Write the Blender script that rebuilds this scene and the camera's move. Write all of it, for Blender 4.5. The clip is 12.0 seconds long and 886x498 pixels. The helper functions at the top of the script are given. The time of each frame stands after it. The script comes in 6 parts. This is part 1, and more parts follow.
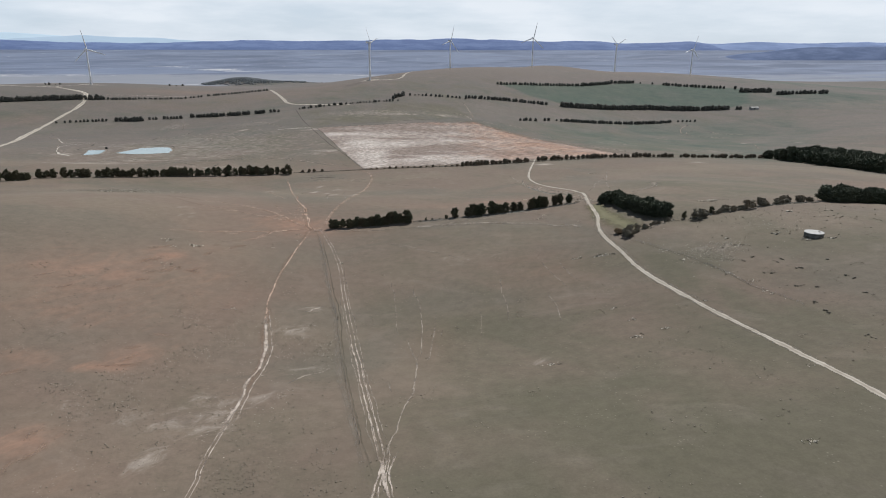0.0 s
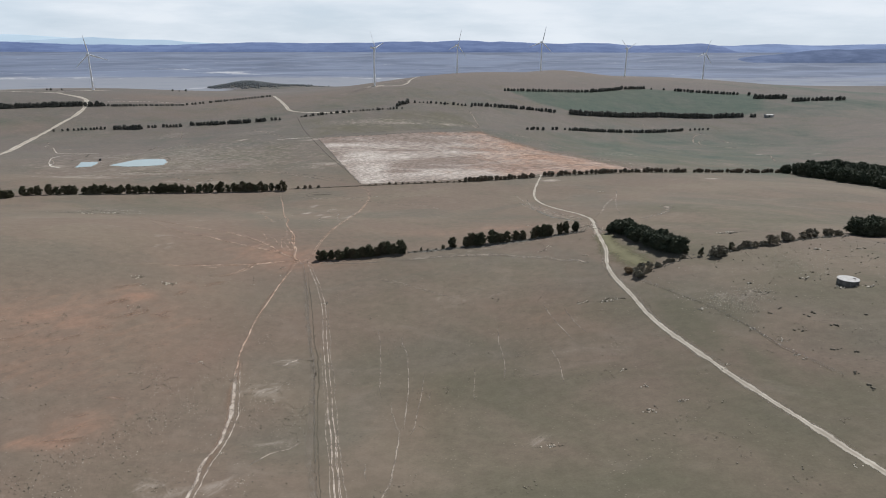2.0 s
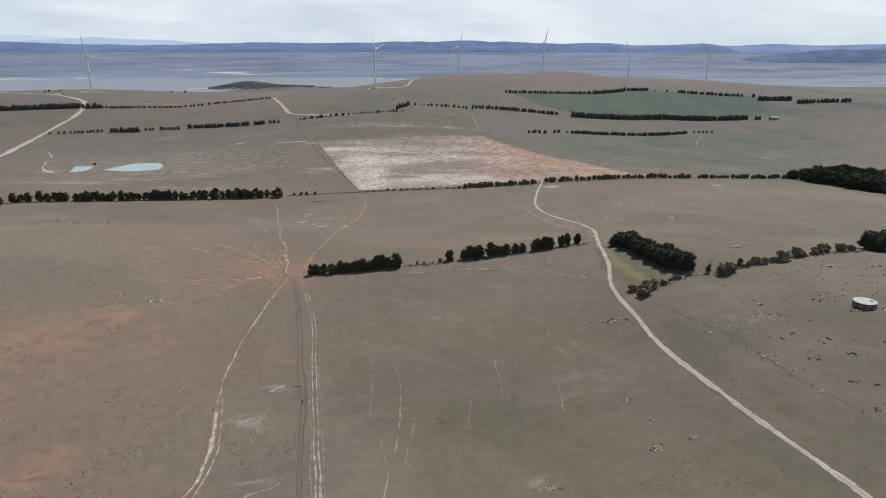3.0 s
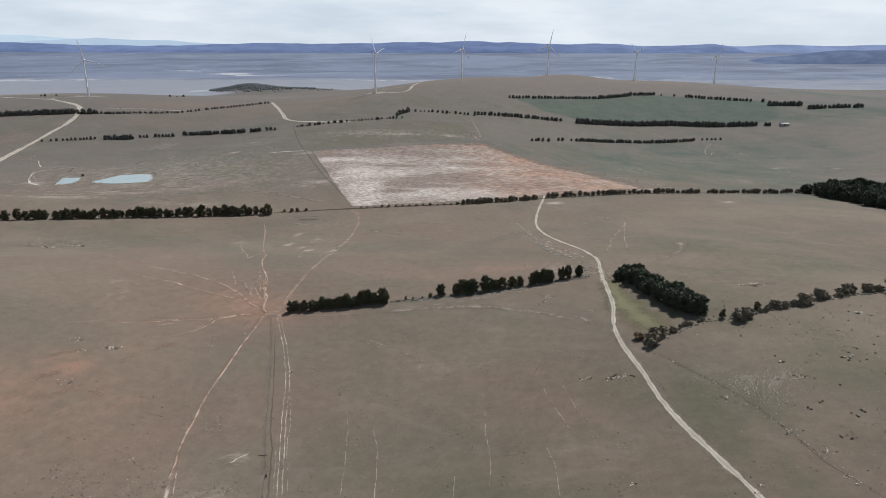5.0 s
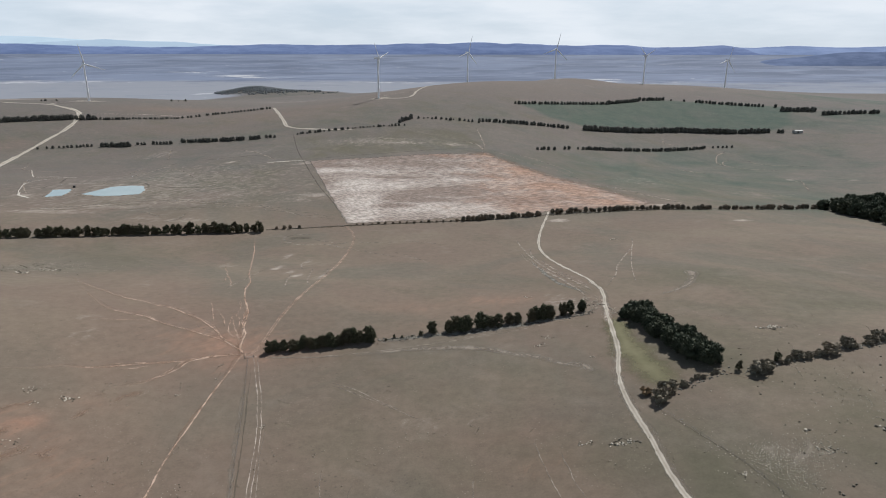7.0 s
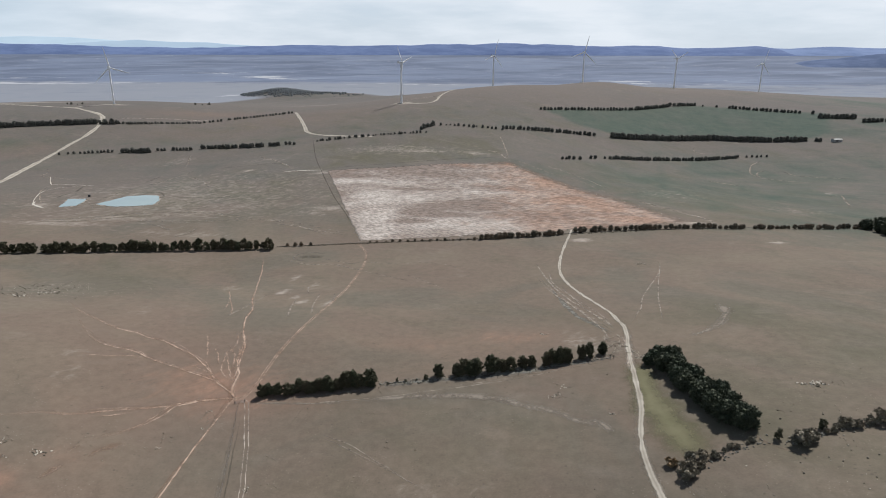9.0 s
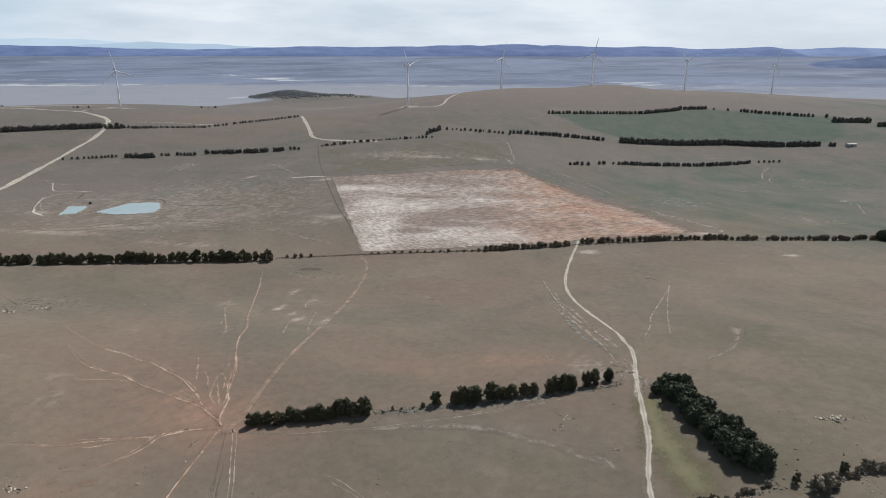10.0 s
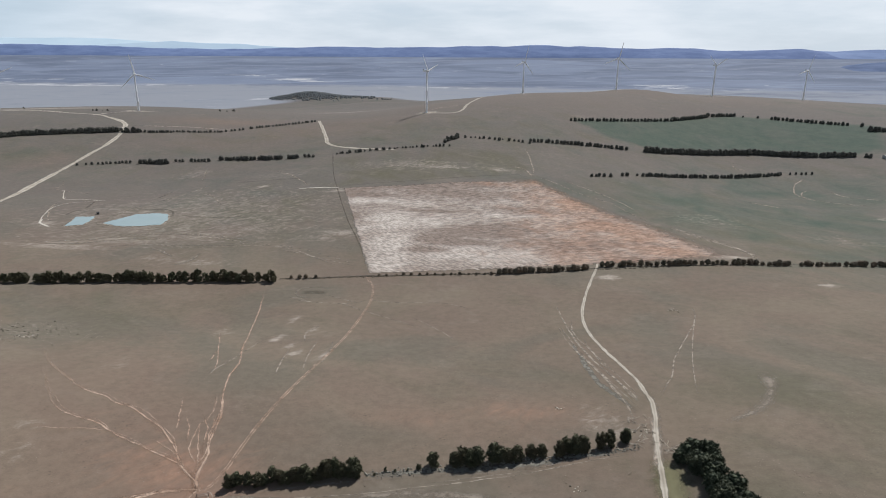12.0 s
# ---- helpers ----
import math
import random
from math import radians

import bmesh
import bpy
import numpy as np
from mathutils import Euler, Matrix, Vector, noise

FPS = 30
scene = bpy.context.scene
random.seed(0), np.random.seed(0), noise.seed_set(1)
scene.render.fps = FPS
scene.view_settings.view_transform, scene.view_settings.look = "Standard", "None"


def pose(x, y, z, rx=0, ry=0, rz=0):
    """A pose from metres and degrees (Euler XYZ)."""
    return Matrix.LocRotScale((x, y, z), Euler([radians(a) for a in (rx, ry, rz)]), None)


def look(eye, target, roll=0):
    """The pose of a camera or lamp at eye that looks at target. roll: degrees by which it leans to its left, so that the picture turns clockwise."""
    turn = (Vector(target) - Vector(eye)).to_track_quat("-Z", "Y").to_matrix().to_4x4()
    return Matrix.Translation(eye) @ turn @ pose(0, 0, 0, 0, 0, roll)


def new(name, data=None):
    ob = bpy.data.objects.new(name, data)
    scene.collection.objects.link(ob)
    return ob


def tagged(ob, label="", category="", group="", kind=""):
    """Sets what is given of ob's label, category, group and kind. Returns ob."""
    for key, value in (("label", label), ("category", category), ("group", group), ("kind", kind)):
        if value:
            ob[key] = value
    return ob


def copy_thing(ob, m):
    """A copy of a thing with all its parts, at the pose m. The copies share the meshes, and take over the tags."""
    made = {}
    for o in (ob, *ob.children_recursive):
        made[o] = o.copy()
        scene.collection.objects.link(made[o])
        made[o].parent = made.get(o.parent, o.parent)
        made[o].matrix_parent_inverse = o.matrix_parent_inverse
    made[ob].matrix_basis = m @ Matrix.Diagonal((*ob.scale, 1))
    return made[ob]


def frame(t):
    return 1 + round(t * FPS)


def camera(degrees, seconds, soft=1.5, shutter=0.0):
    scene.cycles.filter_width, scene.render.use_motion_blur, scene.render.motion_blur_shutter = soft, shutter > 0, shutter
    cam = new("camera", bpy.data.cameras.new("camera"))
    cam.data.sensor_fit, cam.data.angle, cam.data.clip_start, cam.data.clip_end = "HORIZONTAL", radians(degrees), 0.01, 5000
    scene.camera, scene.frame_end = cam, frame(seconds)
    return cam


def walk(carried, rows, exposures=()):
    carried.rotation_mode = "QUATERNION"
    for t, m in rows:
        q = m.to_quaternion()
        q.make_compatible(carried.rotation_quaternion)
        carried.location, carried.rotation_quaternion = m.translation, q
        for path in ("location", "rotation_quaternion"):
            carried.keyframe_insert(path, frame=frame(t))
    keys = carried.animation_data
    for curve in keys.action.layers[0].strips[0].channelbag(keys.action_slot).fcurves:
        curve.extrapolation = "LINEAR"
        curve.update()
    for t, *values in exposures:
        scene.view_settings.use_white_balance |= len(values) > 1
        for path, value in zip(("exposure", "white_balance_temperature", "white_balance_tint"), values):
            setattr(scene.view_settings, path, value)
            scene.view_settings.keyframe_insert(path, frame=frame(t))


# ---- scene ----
cam = camera(67.7, 12.0, 0.95)
PATH = [
    (0, (0.985, 0.421, 97.1), (1.086, 2.328, 96.506), 0.1),
    (0.5, (3.666, 9.534, 99.962), (3.757, 11.442, 99.369), 0.1),
    (1, (5.993, 18.568, 102.393), (6.079, 20.476, 101.8), 0.1),
    (1.5, (7.86, 26.019, 104.525), (7.942, 27.928, 103.932), 0.1),
    (2, (10.406, 34.839, 106.818), (10.48, 36.747, 106.226), 0.1),
    (2.5, (12.4, 42.31, 108.662), (12.47, 44.219, 108.068), 0.1),
    (3, (14.235, 50.557, 110.626), (14.302, 52.466, 110.032), 0.1),
    (5, (23.372, 83.598, 120.322), (23.423, 85.506, 119.726), 0.1),
    (5.5, (25.58, 91.569, 122.752), (25.63, 93.478, 122.157), 0.1),
    (6, (27.724, 98.794, 124.679), (27.774, 100.703, 124.084), 0.1),
    (6.5, (30.329, 107.346, 126.987), (30.371, 109.254, 126.391), 0.1),
    (7, (32.451, 114.217, 129.125), (32.478, 116.126, 128.529), 0.1),
    (9, (41.09, 144.323, 138.406), (41.038, 146.231, 137.808), 0.1),
    (9.5, (43.16, 152.957, 140.943), (43.094, 154.865, 140.346), 0.1),
    (10, (45.505, 160.96, 143.508), (45.426, 162.867, 142.911), 0.0),
    (10.5, (46.93, 168.176, 145.873), (46.843, 170.083, 145.275), 0.1),
    (11, (48.862, 177.475, 148.202), (48.761, 179.381, 147.605), 0.1),
    (11.5, (50.557, 184.759, 150.582), (50.443, 186.664, 149.983), 0.1),
    (12, (52.746, 193.868, 153.446), (52.601, 195.77, 152.847), 0.2),
]
walk(cam, [(t, look(eye, target, roll)) for t, eye, target, roll in PATH])

# ---- world, sun ----
SUN_AZ, SUN_EL = radians(33), radians(50)          # from +y towards +x; the light comes from ahead, to the right
world = bpy.data.worlds.new("world")
scene.world = world
world.use_nodes = True
wt = world.node_tree
wt.nodes.clear()
w_out = wt.nodes.new("ShaderNodeOutputWorld")
w_bg = wt.nodes.new("ShaderNodeBackground")
w_sky = wt.nodes.new("ShaderNodeTexSky")
w_sky.sky_type, w_sky.sun_disc = "NISHITA", False
w_sky.sun_elevation, w_sky.sun_rotation = SUN_EL, SUN_AZ
w_sky.altitude, w_sky.air_density, w_sky.dust_density, w_sky.ozone_density = 800, 1.0, 0.6, 1.6
w_co = wt.nodes.new("ShaderNodeTexCoord")
w_map = wt.nodes.new("ShaderNodeMapping")
w_map.inputs["Scale"].default_value = (1.9, 1.9, 10.0)
w_map.inputs["Location"].default_value = (0.35, 0.0, 0.0)
w_n = wt.nodes.new("ShaderNodeTexNoise")
w_n.inputs["Scale"].default_value, w_n.inputs["Detail"].default_value, w_n.inputs["Roughness"].default_value = 2.2, 6, 0.55
w_r = wt.nodes.new("ShaderNodeValToRGB")
w_r.color_ramp.elements[0].position, w_r.color_ramp.elements[1].position = 0.38, 0.62
w_r.color_ramp.elements[0].color, w_r.color_ramp.elements[1].color = (0.86, 0.86, 0.86, 1), (1.0, 1.0, 1.0, 1)
w_mix = wt.nodes.new("ShaderNodeMix")
w_mix.data_type = "RGBA"
w_tone = wt.nodes.new("ShaderNodeMix")
w_tone.data_type = "RGBA"
w_tone.inputs[6].default_value = (12.9, 14.9, 17.2, 1)    # thin haze
w_tone.inputs[7].default_value = (15.8, 17.0, 18.4, 1)    # bright cloud
w_soft = wt.nodes.new("ShaderNodeMapRange")
for i, v in ((1, 0.36), (2, 0.64), (3, 0.0), (4, 1.0)):
    w_soft.inputs[i].default_value = v
w_sep = wt.nodes.new("ShaderNodeSeparateXYZ")
w_low = wt.nodes.new("ShaderNodeMapRange")           # the veil thins out overhead
for i, v in ((1, 0.12), (2, 0.55), (3, 1.0), (4, 0.10)):
    w_low.inputs[i].default_value = v
w_cov = wt.nodes.new("ShaderNodeMath")
w_cov.operation = "MULTIPLY"
wt.links.new(w_co.outputs["Generated"], w_sep.inputs[0])
wt.links.new(w_sep.outputs[2], w_low.inputs[0])
wt.links.new(w_low.outputs[0], w_cov.inputs[1])
wt.links.new(w_co.outputs["Generated"], w_map.inputs["Vector"])
wt.links.new(w_map.outputs["Vector"], w_n.inputs["Vector"])
wt.links.new(w_n.outputs["Fac"], w_r.inputs["Fac"])
wt.links.new(w_r.outputs["Color"], w_cov.inputs[0])
wt.links.new(w_n.outputs["Fac"], w_soft.inputs[0])
wt.links.new(w_soft.outputs[0], w_tone.inputs[0])
w_west = wt.nodes.new("ShaderNodeMapRange")          # bluer and clearer towards the west
for i, v in ((1, -0.42), (2, -0.74), (3, 0.0), (4, 1.0)):
    w_west.inputs[i].default_value = v
w_clear = wt.nodes.new("ShaderNodeMix")
w_clear.data_type = "RGBA"
w_clear.inputs[7].default_value = (9.2, 12.2, 15.0, 1)
wt.links.new(w_sep.outputs[0], w_west.inputs[0])
wt.links.new(w_west.outputs[0], w_clear.inputs[0])
wt.links.new(w_tone.outputs[2], w_clear.inputs[6])
wt.links.new(w_clear.outputs[2], w_mix.inputs[7])
wt.links.new(w_cov.outputs[0], w_mix.inputs[0])
wt.links.new(w_sky.outputs["Color"], w_mix.inputs[6])
wt.links.new(w_mix.outputs[2], w_bg.inputs["Color"])
w_bg.inputs["Strength"].default_value = 0.05
wt.links.new(w_bg.outputs["Background"], w_out.inputs["Surface"])

sun = new("sun", bpy.data.lights.new("sun", "SUN"))
sun.data.energy, sun.data.angle, sun.data.color = 4.6, radians(0.6), (1.0, 0.982, 0.965)
sun.matrix_world = look((900 * math.sin(SUN_AZ), 900 * math.cos(SUN_AZ), 900 * math.tan(SUN_EL)), (0, 0, 0))
scene.view_settings.exposure = 0.0


# ---- materials ----
class Nodes:
    """A material and short ways to add nodes to it."""

    def __init__(self, name, rough=0.9):
        self.mat = bpy.data.materials.new(name)
        self.mat.use_nodes = True
        self.t = self.mat.node_tree
        self.bsdf = self.t.nodes["Principled BSDF"]
        self.bsdf.inputs["Roughness"].default_value = rough
        self.bsdf.inputs["Specular IOR Level"].default_value = 0.2
        self.pos = self.add("ShaderNodeNewGeometry").outputs["Position"]

    def add(self, kind):
        return self.t.nodes.new(kind)

    def put(self, socket, value):
        if hasattr(value, "is_linked"):
            self.t.links.new(value, socket)
        else:
            socket.default_value = value

    def scaled(self, sx, sy, sz, turn=0.0, vector=None):
        m = self.add("ShaderNodeMapping")
        m.vector_type = "TEXTURE"
        m.inputs["Scale"].default_value = [1 / max(v, 1e-6) for v in (sx, sy, sz)]
        m.inputs["Rotation"].default_value = (0, 0, turn)
        self.put(m.inputs["Vector"], vector or self.pos)
        return m.outputs["Vector"]

    def noise(self, size, detail=4, rough=0.55, vector=None, warp=0.0):
        """Noise with features of about that many metres."""
        n = self.add("ShaderNodeTexNoise")
        n.inputs["Scale"].default_value = 1.0 / size
        n.inputs["Detail"].default_value, n.inputs["Roughness"].default_value = detail, rough
        n.inputs["Distortion"].default_value = warp
        self.put(n.inputs["Vector"], vector or self.pos)
        return n.outputs["Fac"]

    def ramp(self, value, a, b, lo=0.0, hi=1.0):
        m = self.add("ShaderNodeMapRange")
        m.interpolation_type = "SMOOTHSTEP"
        for i, v in enumerate((value, a, b, lo, hi)):
            self.put(m.inputs[i], v)
        return m.outputs[0]

    def math(self, op, a, b=0.0, clamp=False):
        m = self.add("ShaderNodeMath")
        m.operation, m.use_clamp = op, clamp
        self.put(m.inputs[0], a), self.put(m.inputs[1], b)
        return m.outputs[0]

    def mix(self, fac, a, b, how="MIX"):
        m = self.add("ShaderNodeMix")
        m.data_type, m.blend_type = "RGBA", how
        for i, v in ((0, fac), (6, a), (7, b)):
            self.put(m.inputs[i], (*v, 1) if isinstance(v, tuple) else v)
        return m.outputs[2]

    def attr(self, name):
        a = self.add("ShaderNodeAttribute")
        a.attribute_name = name
        return a.outputs["Fac"]

    def random(self):
        return self.add("ShaderNodeObjectInfo").outputs["Random"]

    def island(self):
        return self.add("ShaderNodeNewGeometry").outputs["Random Per Island"]

    def done(self, colour, height=None, bump=0.3, size=0.1, alpha=None):
        self.put(self.bsdf.inputs["Base Color"], (*colour, 1) if isinstance(colour, tuple) else colour)
        if height is not None:
            b = self.add("ShaderNodeBump")
            b.inputs["Strength"].default_value, b.inputs["Distance"].default_value = bump, size
            self.put(b.inputs["Height"], height)
            self.put(self.bsdf.inputs["Normal"], b.outputs["Normal"])
        if alpha is not None:
            self.put(self.bsdf.inputs["Alpha"], alpha)
        return self.mat


def ground_material():
    n = Nodes("dry_pasture", 0.95)
    big, mid, small, fine = n.noise(140, 5), n.noise(24, 5, 0.6), n.noise(4.5, 5, 0.65), n.noise(0.9, 3, 0.7)
    streak = n.noise(1.0, 6, 0.65, n.scaled(0.5, 0.09, 0.3, 0.3), 0.4)
    straw, olive, brown = (0.168, 0.136, 0.102), (0.106, 0.096, 0.066), (0.151, 0.117, 0.089)
    c = n.mix(n.ramp(big, 0.38, 0.62), brown, straw)
    c = n.mix(n.ramp(n.noise(75, 6, 0.55, None, 0.8), 0.42, 0.66, 0.0, 0.65), c, (0.152, 0.114, 0.089))
    c = n.mix(n.ramp(n.noise(95, 6, 0.55, n.scaled(1.0, 0.8, 1.0, 0.9), 0.7), 0.46, 0.64, 0.0, 0.6), c, (0.114, 0.105, 0.082))
    # distance haze put into the land's colour: cooler and greyer
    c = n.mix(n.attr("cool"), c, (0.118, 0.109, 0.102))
    sward = n.noise(38, 6, 0.62, n.scaled(1.0, 0.55, 1.0, 0.6), 0.5)
    c = n.mix(n.ramp(n.math("ADD", n.attr("olive"), n.math("MULTIPLY", n.math("SUBTRACT", sward, 0.5), 1.9)), 0.0, 1.0), c, olive)
    c = n.mix(n.ramp(n.noise(26, 5, 0.58, n.scaled(0.8, 1.2, 1.0, -0.4), 0.9), 0.54, 0.76, 0.0, 0.34), c, (0.205, 0.172, 0.140))
    c = n.mix(n.ramp(n.noise(36, 5, 0.58, n.scaled(1.2, 0.8, 1.0, 0.5), 0.8), 0.55, 0.75, 0.0, 0.24), c, (0.105, 0.092, 0.074))
    c = n.mix(n.ramp(n.math("ADD", n.attr("ash"), n.math("MULTIPLY", n.math("SUBTRACT", n.noise(12, 6, 0.66, None, 0.7), 0.5), 1.2)), 0.1, 1.0, 0.0, 0.85), c, (0.168, 0.152, 0.138))
    c = n.mix(n.math("MULTIPLY", n.ramp(n.math("ADD", n.attr("green"), n.math("MULTIPLY", n.math("SUBTRACT", n.noise(70, 6, 0.62, n.scaled(1.0, 0.7, 1.0, 0.4), 0.8), 0.5), 1.3)), 0.1, 0.9), 0.84), c, n.mix(n.ramp(mid, 0.3, 0.7), (0.036, 0.068, 0.050), (0.056, 0.084, 0.062)))
    red = n.math("ADD", n.attr("red"), n.math("MULTIPLY", n.math("SUBTRACT", n.noise(9, 8, 0.74, n.scaled(0.45, 1.3, 1.0, 1.0), 1.1), 0.52), 1.7))
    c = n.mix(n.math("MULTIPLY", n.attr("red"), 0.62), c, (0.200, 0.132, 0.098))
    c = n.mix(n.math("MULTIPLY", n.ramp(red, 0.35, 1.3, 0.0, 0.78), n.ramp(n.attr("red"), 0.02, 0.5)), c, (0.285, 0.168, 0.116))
    pale = n.math("ADD", n.attr("pale"), n.math("MULTIPLY", n.math("SUBTRACT", n.noise(8, 7, 0.70, n.scaled(0.8, 1.15, 1.0, 0.6), 1.0), 0.5), 2.0))
    c = n.mix(n.math("MULTIPLY", n.ramp(pale, 0.2, 1.1), n.ramp(n.attr("pale"), 0.02, 0.25)), c, (0.330, 0.286, 0.240))
    c = n.mix(n.ramp(streak, 0.56, 0.78, 0.0, 0.07), c, (0.230, 0.195, 0.160))
    c = n.mix(1.0, c, n.ramp(small, 0.25, 0.75, 0.90, 1.09), "MULTIPLY")
    c = n.mix(1.0, c, n.ramp(fine, 0.2, 0.8, 0.93, 1.07), "MULTIPLY")
    spots = n.noise(17, 5, 0.7)
    for scale, near, far, lo, hi, tint, amount in ((0.45, 0.10, 0.30, 0.50, 0.66, (0.066, 0.058, 0.044), 0.46), (0.62, 0.07, 0.22, 0.50, 0.36, (0.330, 0.290, 0.235), 0.38)):
        speck = n.add("ShaderNodeTexVoronoi")
        n.put(speck.inputs["Vector"], n.pos)
        speck.inputs["Scale"].default_value, speck.inputs["Randomness"].default_value = scale, 1.0
        dots = n.math("MULTIPLY", n.ramp(speck.outputs["Distance"], near, far, 1.0, 0.0), n.ramp(spots, lo, hi))
        c = n.mix(n.math("MULTIPLY", dots, amount), c, tint)
    # the dry lake bed: grey mud, haze-blue put in, broken bands of pale salt
    bed = n.noise(1.0, 7, 0.62, n.scaled(0.0011, 0.0026, 0.0, 0.1), 0.9)
    salt = n.noise(1.0, 6, 0.62, n.scaled(0.0085, 0.0130, 0.0, -0.15), 0.8)
    wash = n.noise(1.0, 5, 0.58, n.scaled(0.0024, 0.0085, 0.0, 0.12), 1.3)
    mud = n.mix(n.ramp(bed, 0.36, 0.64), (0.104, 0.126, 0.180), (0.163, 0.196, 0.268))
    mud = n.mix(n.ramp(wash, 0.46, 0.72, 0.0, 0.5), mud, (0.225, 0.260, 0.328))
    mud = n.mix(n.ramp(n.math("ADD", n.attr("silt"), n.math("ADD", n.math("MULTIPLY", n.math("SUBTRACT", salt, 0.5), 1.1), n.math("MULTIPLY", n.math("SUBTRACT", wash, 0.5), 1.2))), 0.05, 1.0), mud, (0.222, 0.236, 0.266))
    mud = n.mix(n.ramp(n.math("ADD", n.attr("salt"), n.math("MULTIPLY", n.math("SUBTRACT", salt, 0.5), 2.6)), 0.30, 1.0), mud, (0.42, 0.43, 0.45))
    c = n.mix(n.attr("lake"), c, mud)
    rough = n.math("ADD", n.math("MULTIPLY", small, 0.7), n.math("MULTIPLY", fine, 0.3))
    return n.done(c, rough, 0.30, 0.5)


def track_material(name, dark, light, fade=1.0, rut=0.5, fray=0.9, soft=0.35):
    """Bare earth worn by wheels: pale ruts, a duller crown, edges that break up into the grass."""
    n = Nodes(name, 0.95)
    across = n.attr("across")
    small, mid = n.noise(1.6, 5, 0.65), n.noise(9, 4, 0.6)
    c = n.mix(n.ramp(mid, 0.3, 0.7), dark, light)
    c = n.mix(n.ramp(small, 0.4, 0.7, 0.0, 0.5), c, n.mix(0.5, c, dark))
    edge = n.math("SUBTRACT", n.math("SUBTRACT", 1.15, n.math("ABSOLUTE", across)), n.math("MULTIPLY", n.noise(3.0, 5, 0.7), fray))
    worn = n.math("MULTIPLY", n.ramp(edge, 0.0, soft), n.attr("ends"))
    if rut:
        crown = n.ramp(n.math("ABSOLUTE", across), 0.02, 0.3, 1.0, 0.0)
        worn = n.math("MULTIPLY", worn, n.math("SUBTRACT", 1.0, n.math("MULTIPLY", crown, rut)))
    if fade < 1:
        worn = n.math("MULTIPLY", worn, n.math("MULTIPLY", n.ramp(n.noise(4.5, 6, 0.75), 0.34, 0.62, 0.35, 1.0), fade))
    return n.done(c, small, 0.3, 0.15, worn)


def plain(name, a, b, size, rough=0.8, metal=0.0, bump=0.2, depth=0.02):
    n = Nodes(name, rough)
    n.bsdf.inputs["Metallic"].default_value = metal
    v = n.noise(size, 5, 0.6)
    return n.done(n.mix(n.ramp(v, 0.3, 0.7), a, b), n.noise(size * 0.2, 4), bump, depth)


def foliage(name, a, b, c2):
    """Leaves in clumps, each clump a little different, each plant too."""
    n = Nodes(name, 0.75)
    c = n.mix(n.island(), a, b)
    c = n.mix(n.math("MULTIPLY", n.random(), 0.55), c, c2)
    c = n.mix(n.ramp(n.noise(0.35, 3), 0.45, 0.75, 0.0, 0.5), c, n.mix(0.6, c, (0.008, 0.010, 0.006)))
    return n.done(c, n.noise(0.25, 3), 0.8, 0.15)


def field_material():
    """Sprayed stubble: bleached rows on grey-brown soil, reddening to one side."""
    n = Nodes("bleached_stubble", 0.95)
    u, v = n.attr("across"), n.attr("along")
    co = n.add("ShaderNodeCombineXYZ")
    n.put(co.inputs[0], n.math("MULTIPLY", u, 270.0)), n.put(co.inputs[1], n.math("MULTIPLY", v, 290.0))
    rows = n.noise(1.0, 3, 0.62, n.scaled(0.42, 0.17, 1, 0.45, co.outputs[0]), 0.35)
    flow = n.noise(1.0, 4, 0.62, n.scaled(0.12, 0.30, 1, 0.22, co.outputs[0]), 0.8)
    broad, mid, grain = n.noise(34, 5, 0.6, None, 0.8), n.noise(9, 5, 0.65, None, 0.6), n.noise(1.5, 3, 0.7)
    redness = n.ramp(n.math("ADD", n.attr("red"), n.math("MULTIPLY", n.math("SUBTRACT", n.noise(26, 7, 0.7, None, 0.7), 0.5), 1.5)), 0.0, 0.95)
    soil = n.mix(redness, (0.200, 0.158, 0.132), (0.232, 0.140, 0.098))
    straw = n.mix(redness, (0.425, 0.378, 0.335), (0.375, 0.262, 0.196))
    which = n.ramp(n.math("ADD", u, n.math("MULTIPLY", v, 0.55)), 0.34, 0.66)
    line = n.add("ShaderNodeMix")
    n.put(line.inputs[0], which), n.put(line.inputs[2], rows), n.put(line.inputs[3], flow)
    cover = n.math("ADD", 0.5, n.math("MULTIPLY", n.math("SUBTRACT", broad, 0.5), 0.7))
    cover = n.math("ADD", cover, n.math("MULTIPLY", n.math("SUBTRACT", mid, 0.5), 0.6))
    cover = n.math("ADD", cover, n.math("MULTIPLY", n.math("SUBTRACT", n.attr("cover"), 0.25), 0.34))
    c = n.mix(n.ramp(cover, 0.15, 0.85), soil, straw)
    c = n.mix(1.0, c, n.ramp(line.outputs[0], 0.32, 0.68, 0.64, 1.30), "MULTIPLY")
    c = n.mix(1.0, c, n.ramp(grain, 0.3, 0.7, 0.86, 1.14), "MULTIPLY")
    rim = n.math("MINIMUM", n.math("MINIMUM", u, n.math("SUBTRACT", 1.0, u)), n.math("MINIMUM", v, n.math("SUBTRACT", 1.0, v)))
    frayed = n.ramp(n.math("SUBTRACT", rim, n.math("MULTIPLY", n.math("SUBTRACT", n.noise(7, 5, 0.7), 0.36), n.ramp(u, 0.03, 0.3, 0.02, 0.09))), 0.0, n.ramp(u, 0.6, 1.0, 0.010, 0.11))
    return n.done(c, line.outputs[0], 0.5, 0.4, frayed)


